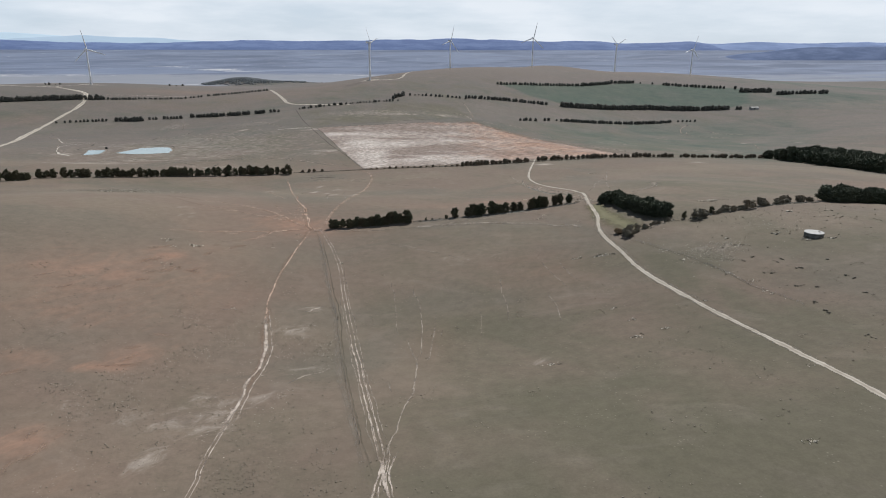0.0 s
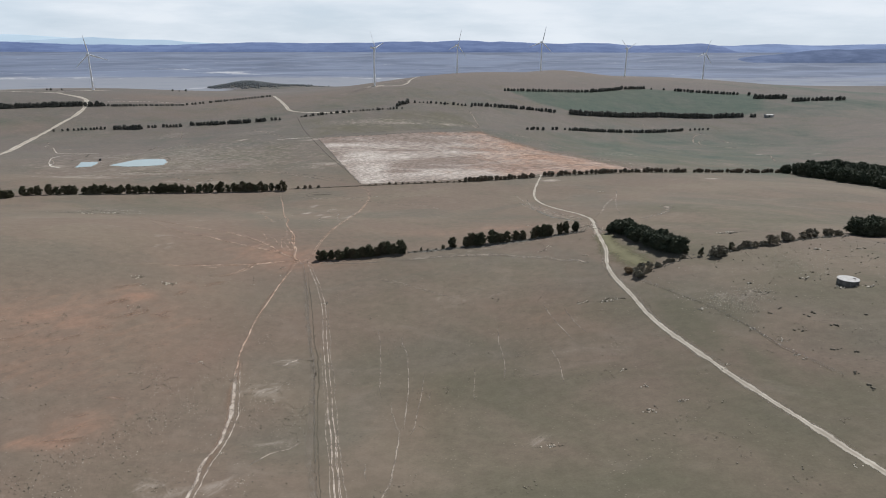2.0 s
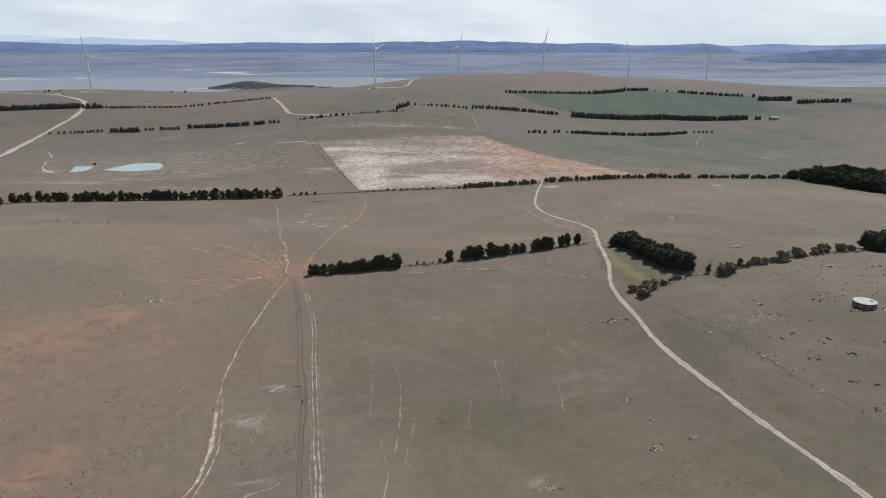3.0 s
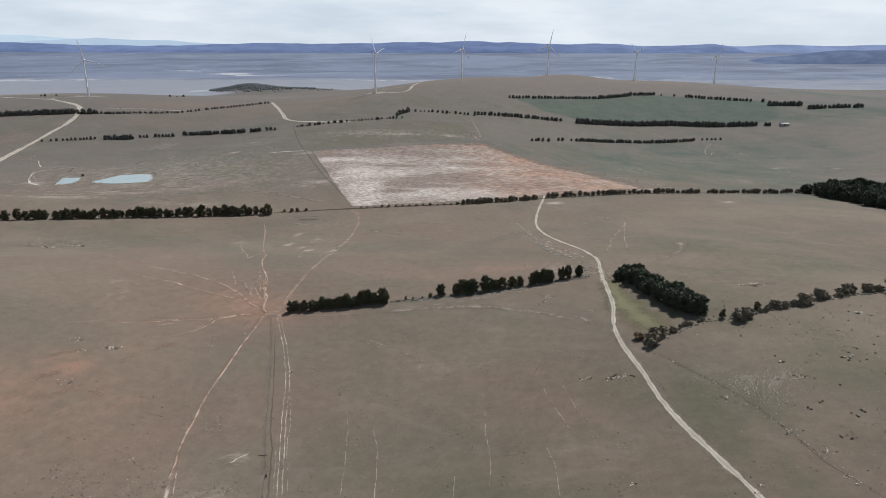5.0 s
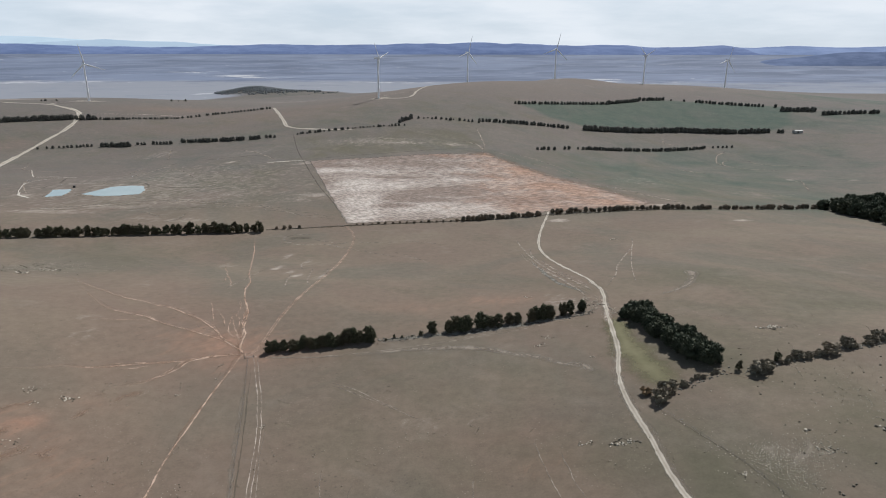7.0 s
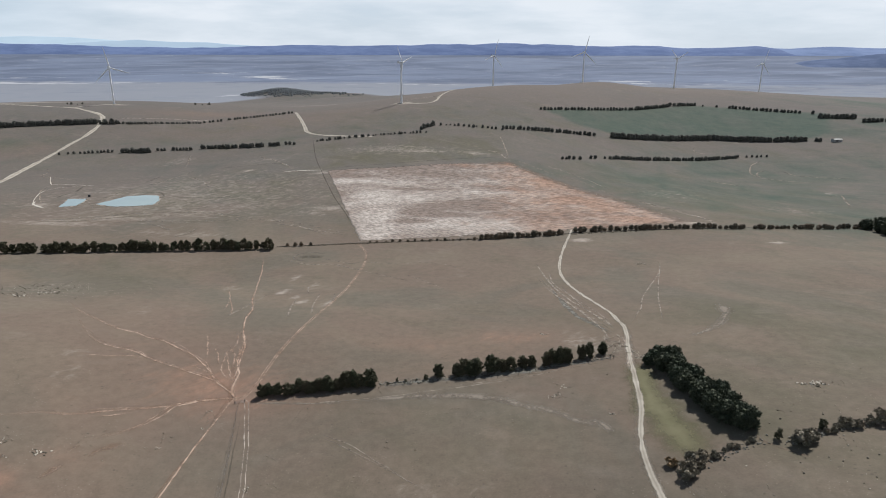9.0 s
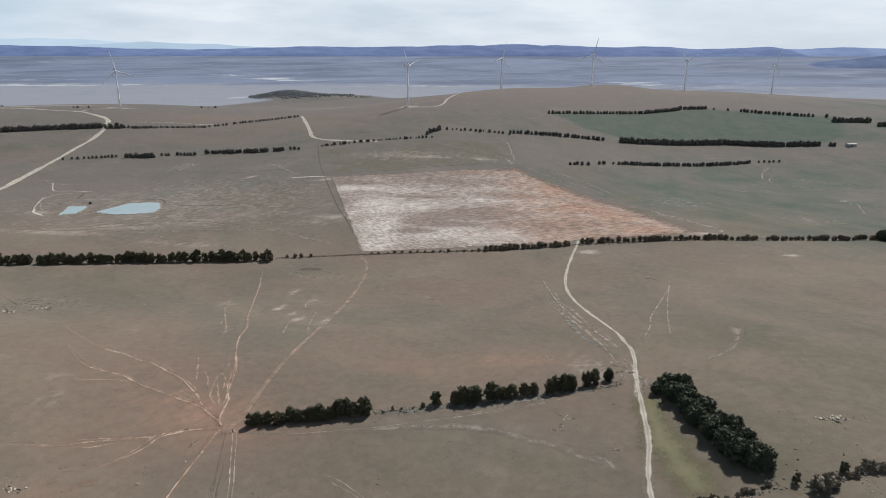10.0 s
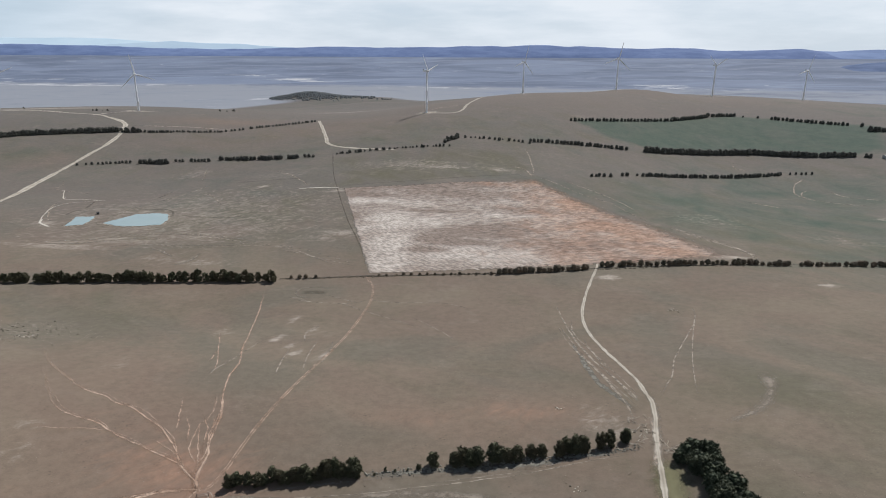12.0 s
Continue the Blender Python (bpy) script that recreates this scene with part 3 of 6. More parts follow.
def build_ground():
    xs = spread(-5600, 5600, -260, 300, 6.0, 1.035)
    ys = np.concatenate([spread(-1500, 1000, 120, 760, 6.0, 1.03), np.arange(1012, 2300, 12.0), np.arange(2300, 4860, 40.0)])
    x, y = np.meshgrid(xs, ys)
    x, y = x.ravel(), y.ravel()
    z = height(x, y)
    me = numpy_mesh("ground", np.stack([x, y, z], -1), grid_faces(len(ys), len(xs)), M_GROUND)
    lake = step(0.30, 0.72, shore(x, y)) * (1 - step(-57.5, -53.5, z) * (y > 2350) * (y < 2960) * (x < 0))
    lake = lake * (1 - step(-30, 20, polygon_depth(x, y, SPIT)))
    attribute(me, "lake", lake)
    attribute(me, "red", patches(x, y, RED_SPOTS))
    attribute(me, "pale", patches(x, y, PALE_SPOTS))
    green = 0.85 * step(-20, 20, polygon_depth(x, y, GREEN_FIELD))
    green = np.maximum(green, patches(x, y, [(520, 1150, 260, 190, 0.55), (900, 1450, 330, 160, 0.55), (480, 820, 170, 130, 0.5), (1250, 1800, 420, 260, 0.75), (-705, 1220, 110, 110, 0.5), (-480, 2560, 260, 230, 0.3), (-45.6, 216.6, 9, 14, 0.35), (-100, 1250, 1100, 260, 0.24), (-250, 930, 250, 120, 0.18), (380, 1000, 300, 160, 0.55), (350, 880, 90, 90, 0.5)]))
    attribute(me, "green", green)
    olive = 0.55 * step(-30, 30, polygon_depth(x, y, DARK_FIELD))
    olive = np.maximum(olive, patches(x, y, OLIVE_SPOTS))
    attribute(me, "olive", olive)
    salt = patches(x, y, [(-2297, 3335, 420, 40, 0.85), (-1990, 3300, 380, 34, 0.95), (-1720, 3360, 300, 40, 0.7), (-2400, 3600, 420, 36, 0.55), (-1297, 3850, 220, 50, 0.6), (-1000, 3670, 130, 60, 1.1), (-880, 3590, 160, 36, 0.8), (-980, 2440, 180, 16, 0.8), (-850, 2725, 60, 34, 1.1),
                          (-330, 2728, 150, 16, 1.0), (-182, 3330, 280, 50, 0.5), (400, 3420, 200, 40, 0.5), (720, 3520, 110, 22, 1.2), (830, 3505, 130, 26, 1.2), (880, 3400, 160, 50, 0.75), (1131, 3342, 140, 40, 0.5), (-2600, 3420, 300, 60, 0.6), (700, 2350, 260, 40, 0.6)])
    attribute(me, "salt", salt)
    # amount of painted haze, growing with distance
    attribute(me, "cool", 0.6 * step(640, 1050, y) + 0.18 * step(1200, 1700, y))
    attribute(me, "ash", patches(x, y, [(-57, 275, 9, 22, 0.8), (-48, 240, 10, 40, 0.6), (-72, 190, 22, 24, 0.85), (-46, 185, 22, 34, 0.5), (-100, 200, 26, 16, 0.6), (-80, 245, 16, 18, 0.5), (-45, 320, 12, 50, 0.45)]) - 0.6)
    attribute(me, "silt", np.maximum(0.95 * step(3520, 3280, y) * step(700, -300, x), 0.6 * step(3500, 3250, y)) - 0.5 * step(3600, 3750, y) * step(4150, 4000, y))
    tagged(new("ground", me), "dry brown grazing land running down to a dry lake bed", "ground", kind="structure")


build_ground()


# ---- hills beyond the lake ----
def ridge(name, label, material, west, east, foot, crest, profile, roughness, seed):
    """A range seen across the lake: a slope rising from its foot line to an uneven crest."""
    cols, rows = 520, 14
    u = np.linspace(0, 1, cols)
    x = west + (east - west) * u
    px, pz = zip(*profile)
    rng = np.random.RandomState(seed)
    top = np.interp(x, px, pz)
    top = np.convolve(np.pad(top, 2, "edge"), np.ones(5) / 5, "valid")
    for k in range(1, 12):
        top = top + roughness / k ** 0.7 * np.sin(x / (260.0 / k) + rng.rand() * 6.3)
    base = lake_level(np.full(cols, foot)) - 2
    verts = []
    for v in np.linspace(0, 1, rows):
        gully = 0.16 * (1 - v) * np.sin(x / 90 + 2.2 * np.sin(x / 260)) * v * (top - base)
        verts.append(np.stack([x, foot + (crest - foot) * v + 0 * x, base + (top - base) * v ** 0.8 + gully], -1))
    verts.append(np.stack([x, crest + 40 + 0 * x, base], -1))
    me = numpy_mesh(name, np.concatenate(verts), grid_faces(rows + 1, cols), material)
    tagged(new(name, me), label, "hills", kind="structure")


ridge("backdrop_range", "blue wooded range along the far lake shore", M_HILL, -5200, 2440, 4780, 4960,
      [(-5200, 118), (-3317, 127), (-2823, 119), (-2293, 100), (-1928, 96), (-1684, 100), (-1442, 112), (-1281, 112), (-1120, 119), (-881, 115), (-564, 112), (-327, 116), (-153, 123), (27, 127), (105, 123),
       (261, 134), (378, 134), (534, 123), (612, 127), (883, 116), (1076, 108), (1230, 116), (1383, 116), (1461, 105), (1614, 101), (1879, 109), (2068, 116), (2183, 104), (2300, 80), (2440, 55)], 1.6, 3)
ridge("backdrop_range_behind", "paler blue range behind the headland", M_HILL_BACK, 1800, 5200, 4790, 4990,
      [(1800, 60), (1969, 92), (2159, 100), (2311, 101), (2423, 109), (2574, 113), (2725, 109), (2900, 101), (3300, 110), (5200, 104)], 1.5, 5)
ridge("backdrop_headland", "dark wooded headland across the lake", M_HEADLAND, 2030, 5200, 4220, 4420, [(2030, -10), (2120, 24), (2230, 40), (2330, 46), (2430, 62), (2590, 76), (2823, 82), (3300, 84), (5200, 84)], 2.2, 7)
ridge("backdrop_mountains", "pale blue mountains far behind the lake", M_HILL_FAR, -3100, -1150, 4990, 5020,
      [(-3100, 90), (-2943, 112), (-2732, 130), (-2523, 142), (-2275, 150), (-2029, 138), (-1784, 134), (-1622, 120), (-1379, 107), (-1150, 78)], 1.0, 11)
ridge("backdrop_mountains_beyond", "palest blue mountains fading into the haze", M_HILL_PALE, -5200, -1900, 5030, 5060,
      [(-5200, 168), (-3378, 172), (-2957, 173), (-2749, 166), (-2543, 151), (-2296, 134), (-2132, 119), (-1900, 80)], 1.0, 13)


# ---- roads and tracks ----
def curve(points, gap):
    """Evenly spaced places on a smooth line through the given ones."""
    p = [Vector((*q, 0)) for q in points]
    p = [p[0] * 2 - p[1]] + p + [p[-1] * 2 - p[-2]]
    out = []
    for a, b, c, d in zip(p, p[1:], p[2:], p[3:]):
        n = max(1, round((c - b).length / gap))
        for i in range(n):
            k = i / n
            out.append(0.5 * (2 * b + (c - a) * k + (2 * a - 5 * b + 4 * c - d) * k * k + (3 * b - a - 3 * c + d) * k ** 3))
    return np.array([v[:2] for v in out + [p[-2]]])


def strip(name, label, points, width, material, lift=0.07, gap=3.0, offset=0.0, wander=0.25, category="track", kind="structure", fade=True):
    """A worn way draped on the ground."""
    line = curve(points, gap)
    rng = np.random.RandomState(len(line) * 7 + int(abs(points[0][0])))
    run = np.gradient(line, axis=0)
    side = np.stack([run[:, 1], -run[:, 0]], -1) / np.maximum(np.hypot(run[:, 0], run[:, 1]), 1e-6)[:, None]
    shift = np.convolve(rng.randn(len(line) + 8), np.ones(9) / 9, "valid") * wander * 3 + offset
    wide = width * (1 + 0.4 * np.convolve(rng.randn(len(line) + 8), np.ones(9) / 9, "valid") + 0.22 * np.convolve(rng.randn(len(line) + 2), np.ones(3) / 3, "valid"))
    shift = shift + wander * 0.5 * np.convolve(rng.randn(len(line) + 2), np.ones(3) / 3, "valid")
    cuts = np.linspace(-1, 1, 7)
    place = line[:, None] + side[:, None] * (shift[:, None, None] + (wide[:, None] * cuts[None] / 2)[..., None])
    z = height(place[..., 0], place[..., 1]) + lift * (1 - 0.5 * np.abs(cuts))[None]
    me = numpy_mesh(name, np.concatenate([place, z[..., None]], -1).reshape(-1, 3), grid_faces(len(line), 7), material)
    attribute(me, "across", np.tile(cuts, len(line)))
    far = np.minimum(np.arange(len(line)), np.arange(len(line))[::-1]) * gap
    if fade == "out":
        ends = step(-1, 0.7 * gap * len(line), np.arange(len(line))[::-1] * gap)
    else:
        ends = step(-1, max(4.0, 0.16 * gap * len(line)) if fade else 0.5, far)
    attribute(me, "ends", np.repeat(ends, 7))
    return tagged(new(name, me), label, category, kind=kind)


strip("road", "pale gravel farm road winding past the windbreak", [(144, 742)] + [(143, 734), (134, 700), (125, 666.7), (118.9, 636.3), (115.8, 609.6), (117.4, 581.7), (120.8, 558.9), (124.9, 536.2), (129.6, 509), (130.1, 491.8), (130.8, 478.5), (129, 463.5), (126.3, 450.9), (122.8, 431.9), (119.3, 407.9), (115.6, 385.1), (109.7, 361.7), (107.8, 345.3), (107.9, 330.2), (108.8, 315), (108.9, 299), (109.7, 287), (111.8, 271), (114.9, 254.5), (117.6, 238.5), (120.1, 223), (122.1, 209), (123.6, 197.5), (124.9, 187), (126.4, 177.5), (127.8, 168), (129, 158), (130.5, 147)] + [(133.5, 133), (137.5, 100), (142, 40), (146, -40), (152, -160), (160, -400)], 3.7, M_GRAVEL, 0.10, 2.5, 0, 0.12, "road", fade=False)
strip("verge", "bleached verge trodden beside the gravel road", [(129.6, 509), (130.1, 491.8), (130.8, 478.5), (129, 463.5), (126.3, 450.9), (122.8, 431.9), (119.3, 407.9), (115.6, 385.1), (109.7, 361.7), (107.8, 345.3), (107.9, 330.2), (108.8, 315), (108.9, 299), (109.7, 287), (111.8, 271), (114.9, 254.5), (117.6, 238.5), (120.1, 223), (123.6, 197.5), (127.8, 168)], 7.0, M_FAINT, 0.04, 3, 0, 0.5, "verge")
strip("verge", "sandy bare ground where the fence meets the road", [(127.6, 463), (126.4, 452), (125, 441), (122.8, 430), (121, 420)], 7.0, M_DIRT, 0.07, 2, 0.6, 0.3, "verge")
strip("grass_verge", "grey rank grass beside the wheel marks", [(103, 575), (104.6, 545), (106.4, 520), (110.6, 498), (117.6, 480), (120, 466)], 5.5, M_GREYVERGE, 0.05, 2, -1.5, 0.5, "grass")
strip("road", "pale gravel road to the turbines", [(-515, 760), (-548, 900)] + [(-567, 983), (-589, 1065), (-606, 1150), (-620, 1240), (-627, 1307), (-637, 1361), (-653, 1410), (-675, 1462), (-703, 1495), (-750, 1531), (-784, 1554), (-865, 1575)] + [(-1000, 1632), (-1200, 1660)], 16.0, M_GRAVEL, 0.35, 6, 0, 0.2, "road", fade=False)
strip("road", "short gravel spur to a turbine", [(-784, 1554), (-779, 1583), (-737, 1634)] + [(-738, 1632)], 9, M_GRAVEL, 0.35, 6, 0, 0.2, "road", fade=False)
strip("track", "thin pale track beside the tree line", [(-669, 1454), (-556, 1472), (-478, 1463), (-443, 1478)], 7, M_DIRT, 0.3, 6)
strip("road", "pale gravel track bending round a paddock", [(-308, 1550), (-270, 1433), (-240, 1337), (-226, 1293), (-198, 1256), (-147, 1225), (-101, 1209)], 11.0, M_GRAVEL, 0.35, 5, 0, 0.2, "road", fade=False)
strip("road", "pale gravel road over the turbine hill", [(-81, 1507), (-28, 1485), (-10, 1518), (-6, 1574), (8, 1681)] + [(40, 1880), (125, 1952), (250, 1996), (372, 2012)], 11.0, M_GRAVEL, 0.5, 6, 0, 0.2, "road", fade=False)
strip("track", "faint loop track by a turbine", [(-81, 1548), (-53, 1575), (-10, 1588)], 8, M_DIRT, 0.4, 6)
for pad in ([(-98, 1513), (-60, 1511)], [(350, 2010), (420, 2016)], [(610, 2080), (680, 2084)], [(870, 2142), (925, 2147)], [(-765, 1632), (-720, 1634)]):
    strip("pad", "bare gravel crane pad beside a turbine", pad, 14, M_GRAVEL, 0.5, 5, 0, 0.1, "pad", fade=False)

LEFT_TRACK = [(-58.4, 406.1)] + [(-60.8, 402.1), (-62.6, 381.2), (-64.2, 361.9), (-65.2, 344.5), (-66.6, 325.3)] + [(-66.2, 300), (-64, 275.4), (-58.1, 250.3), (-56.5, 217.6)] + [(-55.9, 183.7), (-56, 161), (-56, 145)] + [(-57, 110), (-60, 40), (-64, -80), (-70, -260)]
strip("track", "thin pink-brown dirt track worn down the slope", LEFT_TRACK[:8], 1.75, M_FAN, 0.09, 2, 0, 0.2, fade=False)
strip("track", "bleached wash-out in the dirt track", [(-64, 281.4), (-61, 263.2), (-57.1, 246.4), (-56.3, 231), (-57.5, 215.7), (-56.7, 199.3), (-56.9, 187.6), (-57, 172)], 2.1, M_DIRT, 0.09, 1.5, 0, 0.25)
strip("track", "thin second wheel line beside the dirt track", [(-63, 287.4), (-59, 263.1), (-55.1, 246.3), (-54.3, 231), (-55, 215.7), (-54.7, 199.3), (-55, 180)], 0.8, M_DIRT, 0.08, 1.5, 0, 0.3)
strip("track", "red earth scuffed beside the dirt track", [(-65.1, 293.7), (-60, 259.2), (-55.2, 237.7), (-54.4, 222.4), (-55.6, 207)], 5.0, M_RED, 0.05, 2, 1.4, 0.6)
strip("track", "red earth scuffed beside the dirt track", LEFT_TRACK[:6], 3.0, M_RED, 0.05, 2.5, 0.3, 0.5)
for side in (-0.55, 0.55):
    strip("track", "thin pale wheel line down the slope", [(-56.8, 195.4), (-56.9, 179.8), (-57, 168), (-57, 158), (-56, 147)] + LEFT_TRACK[-4:], 0.55, M_DIRT, 0.10, 2, side, 0.15, fade=False)
WHEELS = [(-56.3, 403.9)] + [(-52.1, 397.3), (-38.6, 349.5), (-31.9, 308.5), (-23.3, 255.2), (-16, 211), (-10.1, 174.2), (-7.1, 154.1)]
strip("track", "pale wheel rut beside the fence", WHEELS, 0.62, M_DIRT, 0.08, 2, -0.8, 0.22, fade=False)
strip("track", "pale wheel rut beside the fence", WHEELS, 0.62, M_DIRT, 0.08, 2, 0.8, 0.22, fade=False)
for side in (-0.7, 0.7):
    strip("track", "deeper pale wheel rut beside the fence", WHEELS[4:], 0.75, M_DIRT, 0.10, 2, side, 0.2)
strip("track", "pale wheel rut at a fork", [(-7.1, 154.1), (-8.1, 144.8), (-9.1, 136.6)] + [(-13, 115), (-22, 60), (-36, -20), (-60, -140)], 1.3, M_DIRT, 0.08, 2, 0, 0.3, fade=False)
strip("track", "pale wheel rut at a fork", [(-7.1, 154.1), (-6.1, 143.9), (-5, 136.7)] + [(-4, 115), (2, 60), (4, -30), (2, -200)], 1.3, M_DIRT, 0.11, 2, 0, 0.3, fade=False)
strip("track", "fainter older wheel rut beside the fence", [(x + 2.4, y) for x, y in WHEELS[2:]], 0.45, M_TRAIL, 0.08, 2, 0, 0.3)
strip("track", "fainter older wheel rut beside the fence", [(x - 2.0, y) for x, y in WHEELS[3:]], 0.45, M_TRAIL, 0.08, 2, 0, 0.3)
for i in range(7):  # churned ground at the fork
    strip("track", "churned pale earth where the ruts meet", [(-7.4 + 0.7 * i, 158 + 2 * math.sin(i * 2.1)), (-7.6 + 0.5 * i, 148), (-9.2 + 0.9 * i, 137 + 2 * math.cos(i * 1.7))], 0.55, M_DIRT, 0.12, 1, 0, 0.3)
FENCE_LINE = [(-55.2, 397.6), (-48.2, 362.5), (-42.3, 331.5), (-36.9, 301.7), (-31.9, 278.4)] + [(-26.5, 235.6), (-20, 198.3), (-14.1, 166), (-9.1, 135.6)]
strip("track", "grey ploughed fence line", FENCE_LINE, 3.4, M_FAINT, 0.04, 2.5, 0.8, 0.2)
strip("grass_verge", "dark rank grass along the fence", FENCE_LINE, 1.0, M_RANK, 0.08, 2, -1.2, 0.2, "grass")
strip("grass_verge", "grey rank grass along the windbreak fence", [(0, 418.6), (24.1, 421.7), (53.7, 424), (80.1, 428.4), (115.3, 435.5)], 6.5, M_GREYVERGE, 0.05, 2, 0, 0.3, "grass")
strip("grass_verge", "dark rank grass along the hedge fence", [(-114, 690), (-71, 697), (-46, 701), (3, 706), (58, 713), (137, 728), (211, 738), (284, 751), (402, 777)], 5.0, M_BRUSH, 0.12, 3, 0, 0.3, "grass")
strip("grass_verge", "dark rank grass along the field edge", [(-207, 1239), (-168, 1079), (-140, 985), (-103, 867), (-75, 790), (-50, 708)], 2.6, M_RANK, 0.20, 4, -1.6, 0.05, "grass")
strip("grass_verge", "dark rank grass along the far field edge", [(-145, 1004), (-59, 1029), (29, 1066), (76, 1086), (106, 1098)], 2.2, M_RANK, 0.22, 3, -2.0, 0.3, "grass")
strip("grass_verge", "dark rank grass along the slope fence", [(117.4, 331.4), (124.8, 313), (131.8, 295.6), (136.4, 279), (138.6, 268), (140.6, 249.7), (142.8, 241), (145, 234), (147.4, 222)], 0.7, M_RANK, 0.06, 2.5, 0, 0.1, "grass")
strip("grass_verge", "short green grass between the road and the grove", [(124.7, 428.9), (123.1, 408.6), (121.3, 389.8), (122.3, 372.3), (124.4, 355.1), (123.5, 343.7)], 25.0, M_LUSH, 0.05, 3, 0, 0.3, "grass")
UPPER = [(-58.4, 404.1), (-61.6, 408.4), (-63.7, 416.7), (-64.6, 425.8), (-67.6, 435.7), (-69.4, 448.1), (-72.1, 459.4), (-78.7, 478), (-84.2, 498.7), (-87.2, 520.5), (-94.3, 544), (-99.4, 566.3), (-107.3, 600), (-113.2, 628.5), (-122, 660)]
strip("track", "red dirt track climbing from the gate", UPPER[:10], 2.3, M_FAN, 0.09, 2, 0, 0.3, fade=False)
strip("track", "thin pale track climbing from the gate", UPPER[8:], 1.8, M_FAN, 0.10, 2, 0, 0.35)
strip("track", "red earth beside the climbing track", UPPER[:8], 5.0, M_RED, 0.05, 2.5, -1.6, 0.8, fade="out")
for side in (-0.6, 0.6):
    strip("track", "pale wheel rut across the paddock", [(-57.4, 405)] + [(-54.3, 413.1), (-51.9, 447.4), (-45.3, 509.2), (-38.6, 572.5), (-35.2, 637.1), (-39, 674.3), (-49, 699)], 1.15, M_FAN, 0.08, 2, side, 0.12, fade=False)
strip("track", "red earth path round the end of the grove", [(146.8, 359.2), (150, 351.8), (155.2, 344.5), (160.4, 339.2)], 2.4, M_RED, 0.09, 2, 0, 0.3)
FAN_A = [[(-60.5, 406.3), (-63.7, 410.6), (-72, 417.2), (-78.1, 425.4), (-84.1, 433.4), (-92.1, 441.2), (-102, 448.7), (-112.8, 456), (-122.7, 458.6), (-131.4, 463.9), (-140.3, 466.4), (-156.6, 476.1), (-174, 490), (-194.7, 510.6), (-217.9, 540.8)],
         [(-63.7, 410.6), (-72, 417.2), (-79.2, 421.5), (-89.4, 425.8), (-94.5, 427.8), (-101.7, 429.8), (-111.7, 434.6), (-122.6, 440.1), (-133.5, 442.6), (-144.2, 447.9), (-161.1, 464.9), (-189.8, 500.7)],
         [(-59.5, 405.2), (-65.7, 403.5), (-71.9, 401.9), (-81.2, 396.2), (-91.5, 391.4), (-101.8, 387.6), (-111, 383.6), (-120.2, 379.5), (-129.3, 377.4), (-138.3, 373.1), (-167.9, 359.8)],
         [(-65.7, 403.5), (-74, 400.9), (-80.2, 397.1), (-83.2, 393.1), (-85.2, 387), (-89.2, 380.8), (-94.2, 373.6), (-99.3, 369.6), (-106.4, 363.5)]]
FAN_B = [[(-114.7, 434.5), (-122.8, 434.4), (-133, 431.3), (-142, 429.1)], [(-72, 417.2), (-76.1, 423.4), (-81.2, 427.5), (-86.3, 429.6), (-92.4, 433.6)],
         [(-64.7, 416.8), (-70.8, 430), (-73.7, 437.9), (-77.6, 447.4), (-75.4, 453.9), (-78, 466.9), (-80.7, 476.1)], [(-67.8, 421), (-72.9, 427.2), (-75.8, 437.9), (-76.7, 443.7), (-77.6, 447.4)],
         [(-64.6, 425.8), (-67.6, 433.8), (-71.4, 450.1), (-74, 463.1), (-79.7, 476.1)], [(-85, 441), (-90.6, 455.1), (-96.1, 469.8)], [(-76.9, 434.1), (-80.8, 443.8), (-85.6, 453.2)],
         [(-96.1, 505.3), (-101, 523), (-112.2, 552.6), (-120.3, 574.8)], [(-105, 520), (-107.1, 532.2), (-108.2, 542.5)], [(-97.7, 387.5), (-103.8, 383.4), (-110, 381.5)],
         [(-69.7, 434.8), (-73.5, 446.4), (-79.4, 455.9)], [(-65.7, 420.9), (-69.6, 440.6), (-74.3, 455.7)]]
for way in FAN_A:
    strip("track", "red earth trodden beside a stock trail", way[:9], 5.0, M_RED, 0.06, 2, 0, 0.6, fade="out")
    strip("track", "sandy stock trail fanning out from the gate", way, 1.75, M_FAN, 0.10, 1.5, 0, 0.3, fade="out")
    strip("track", "sandy stock trail fanning out from the gate", way[2:], 0.75, M_FAN, 0.11, 1.5, 1.1, 0.5, fade="out")
for way in FAN_B:
    strip("track", "narrow stock trail near the gate", way, 1.2, M_FAN, 0.10, 1.5, 0, 0.4)
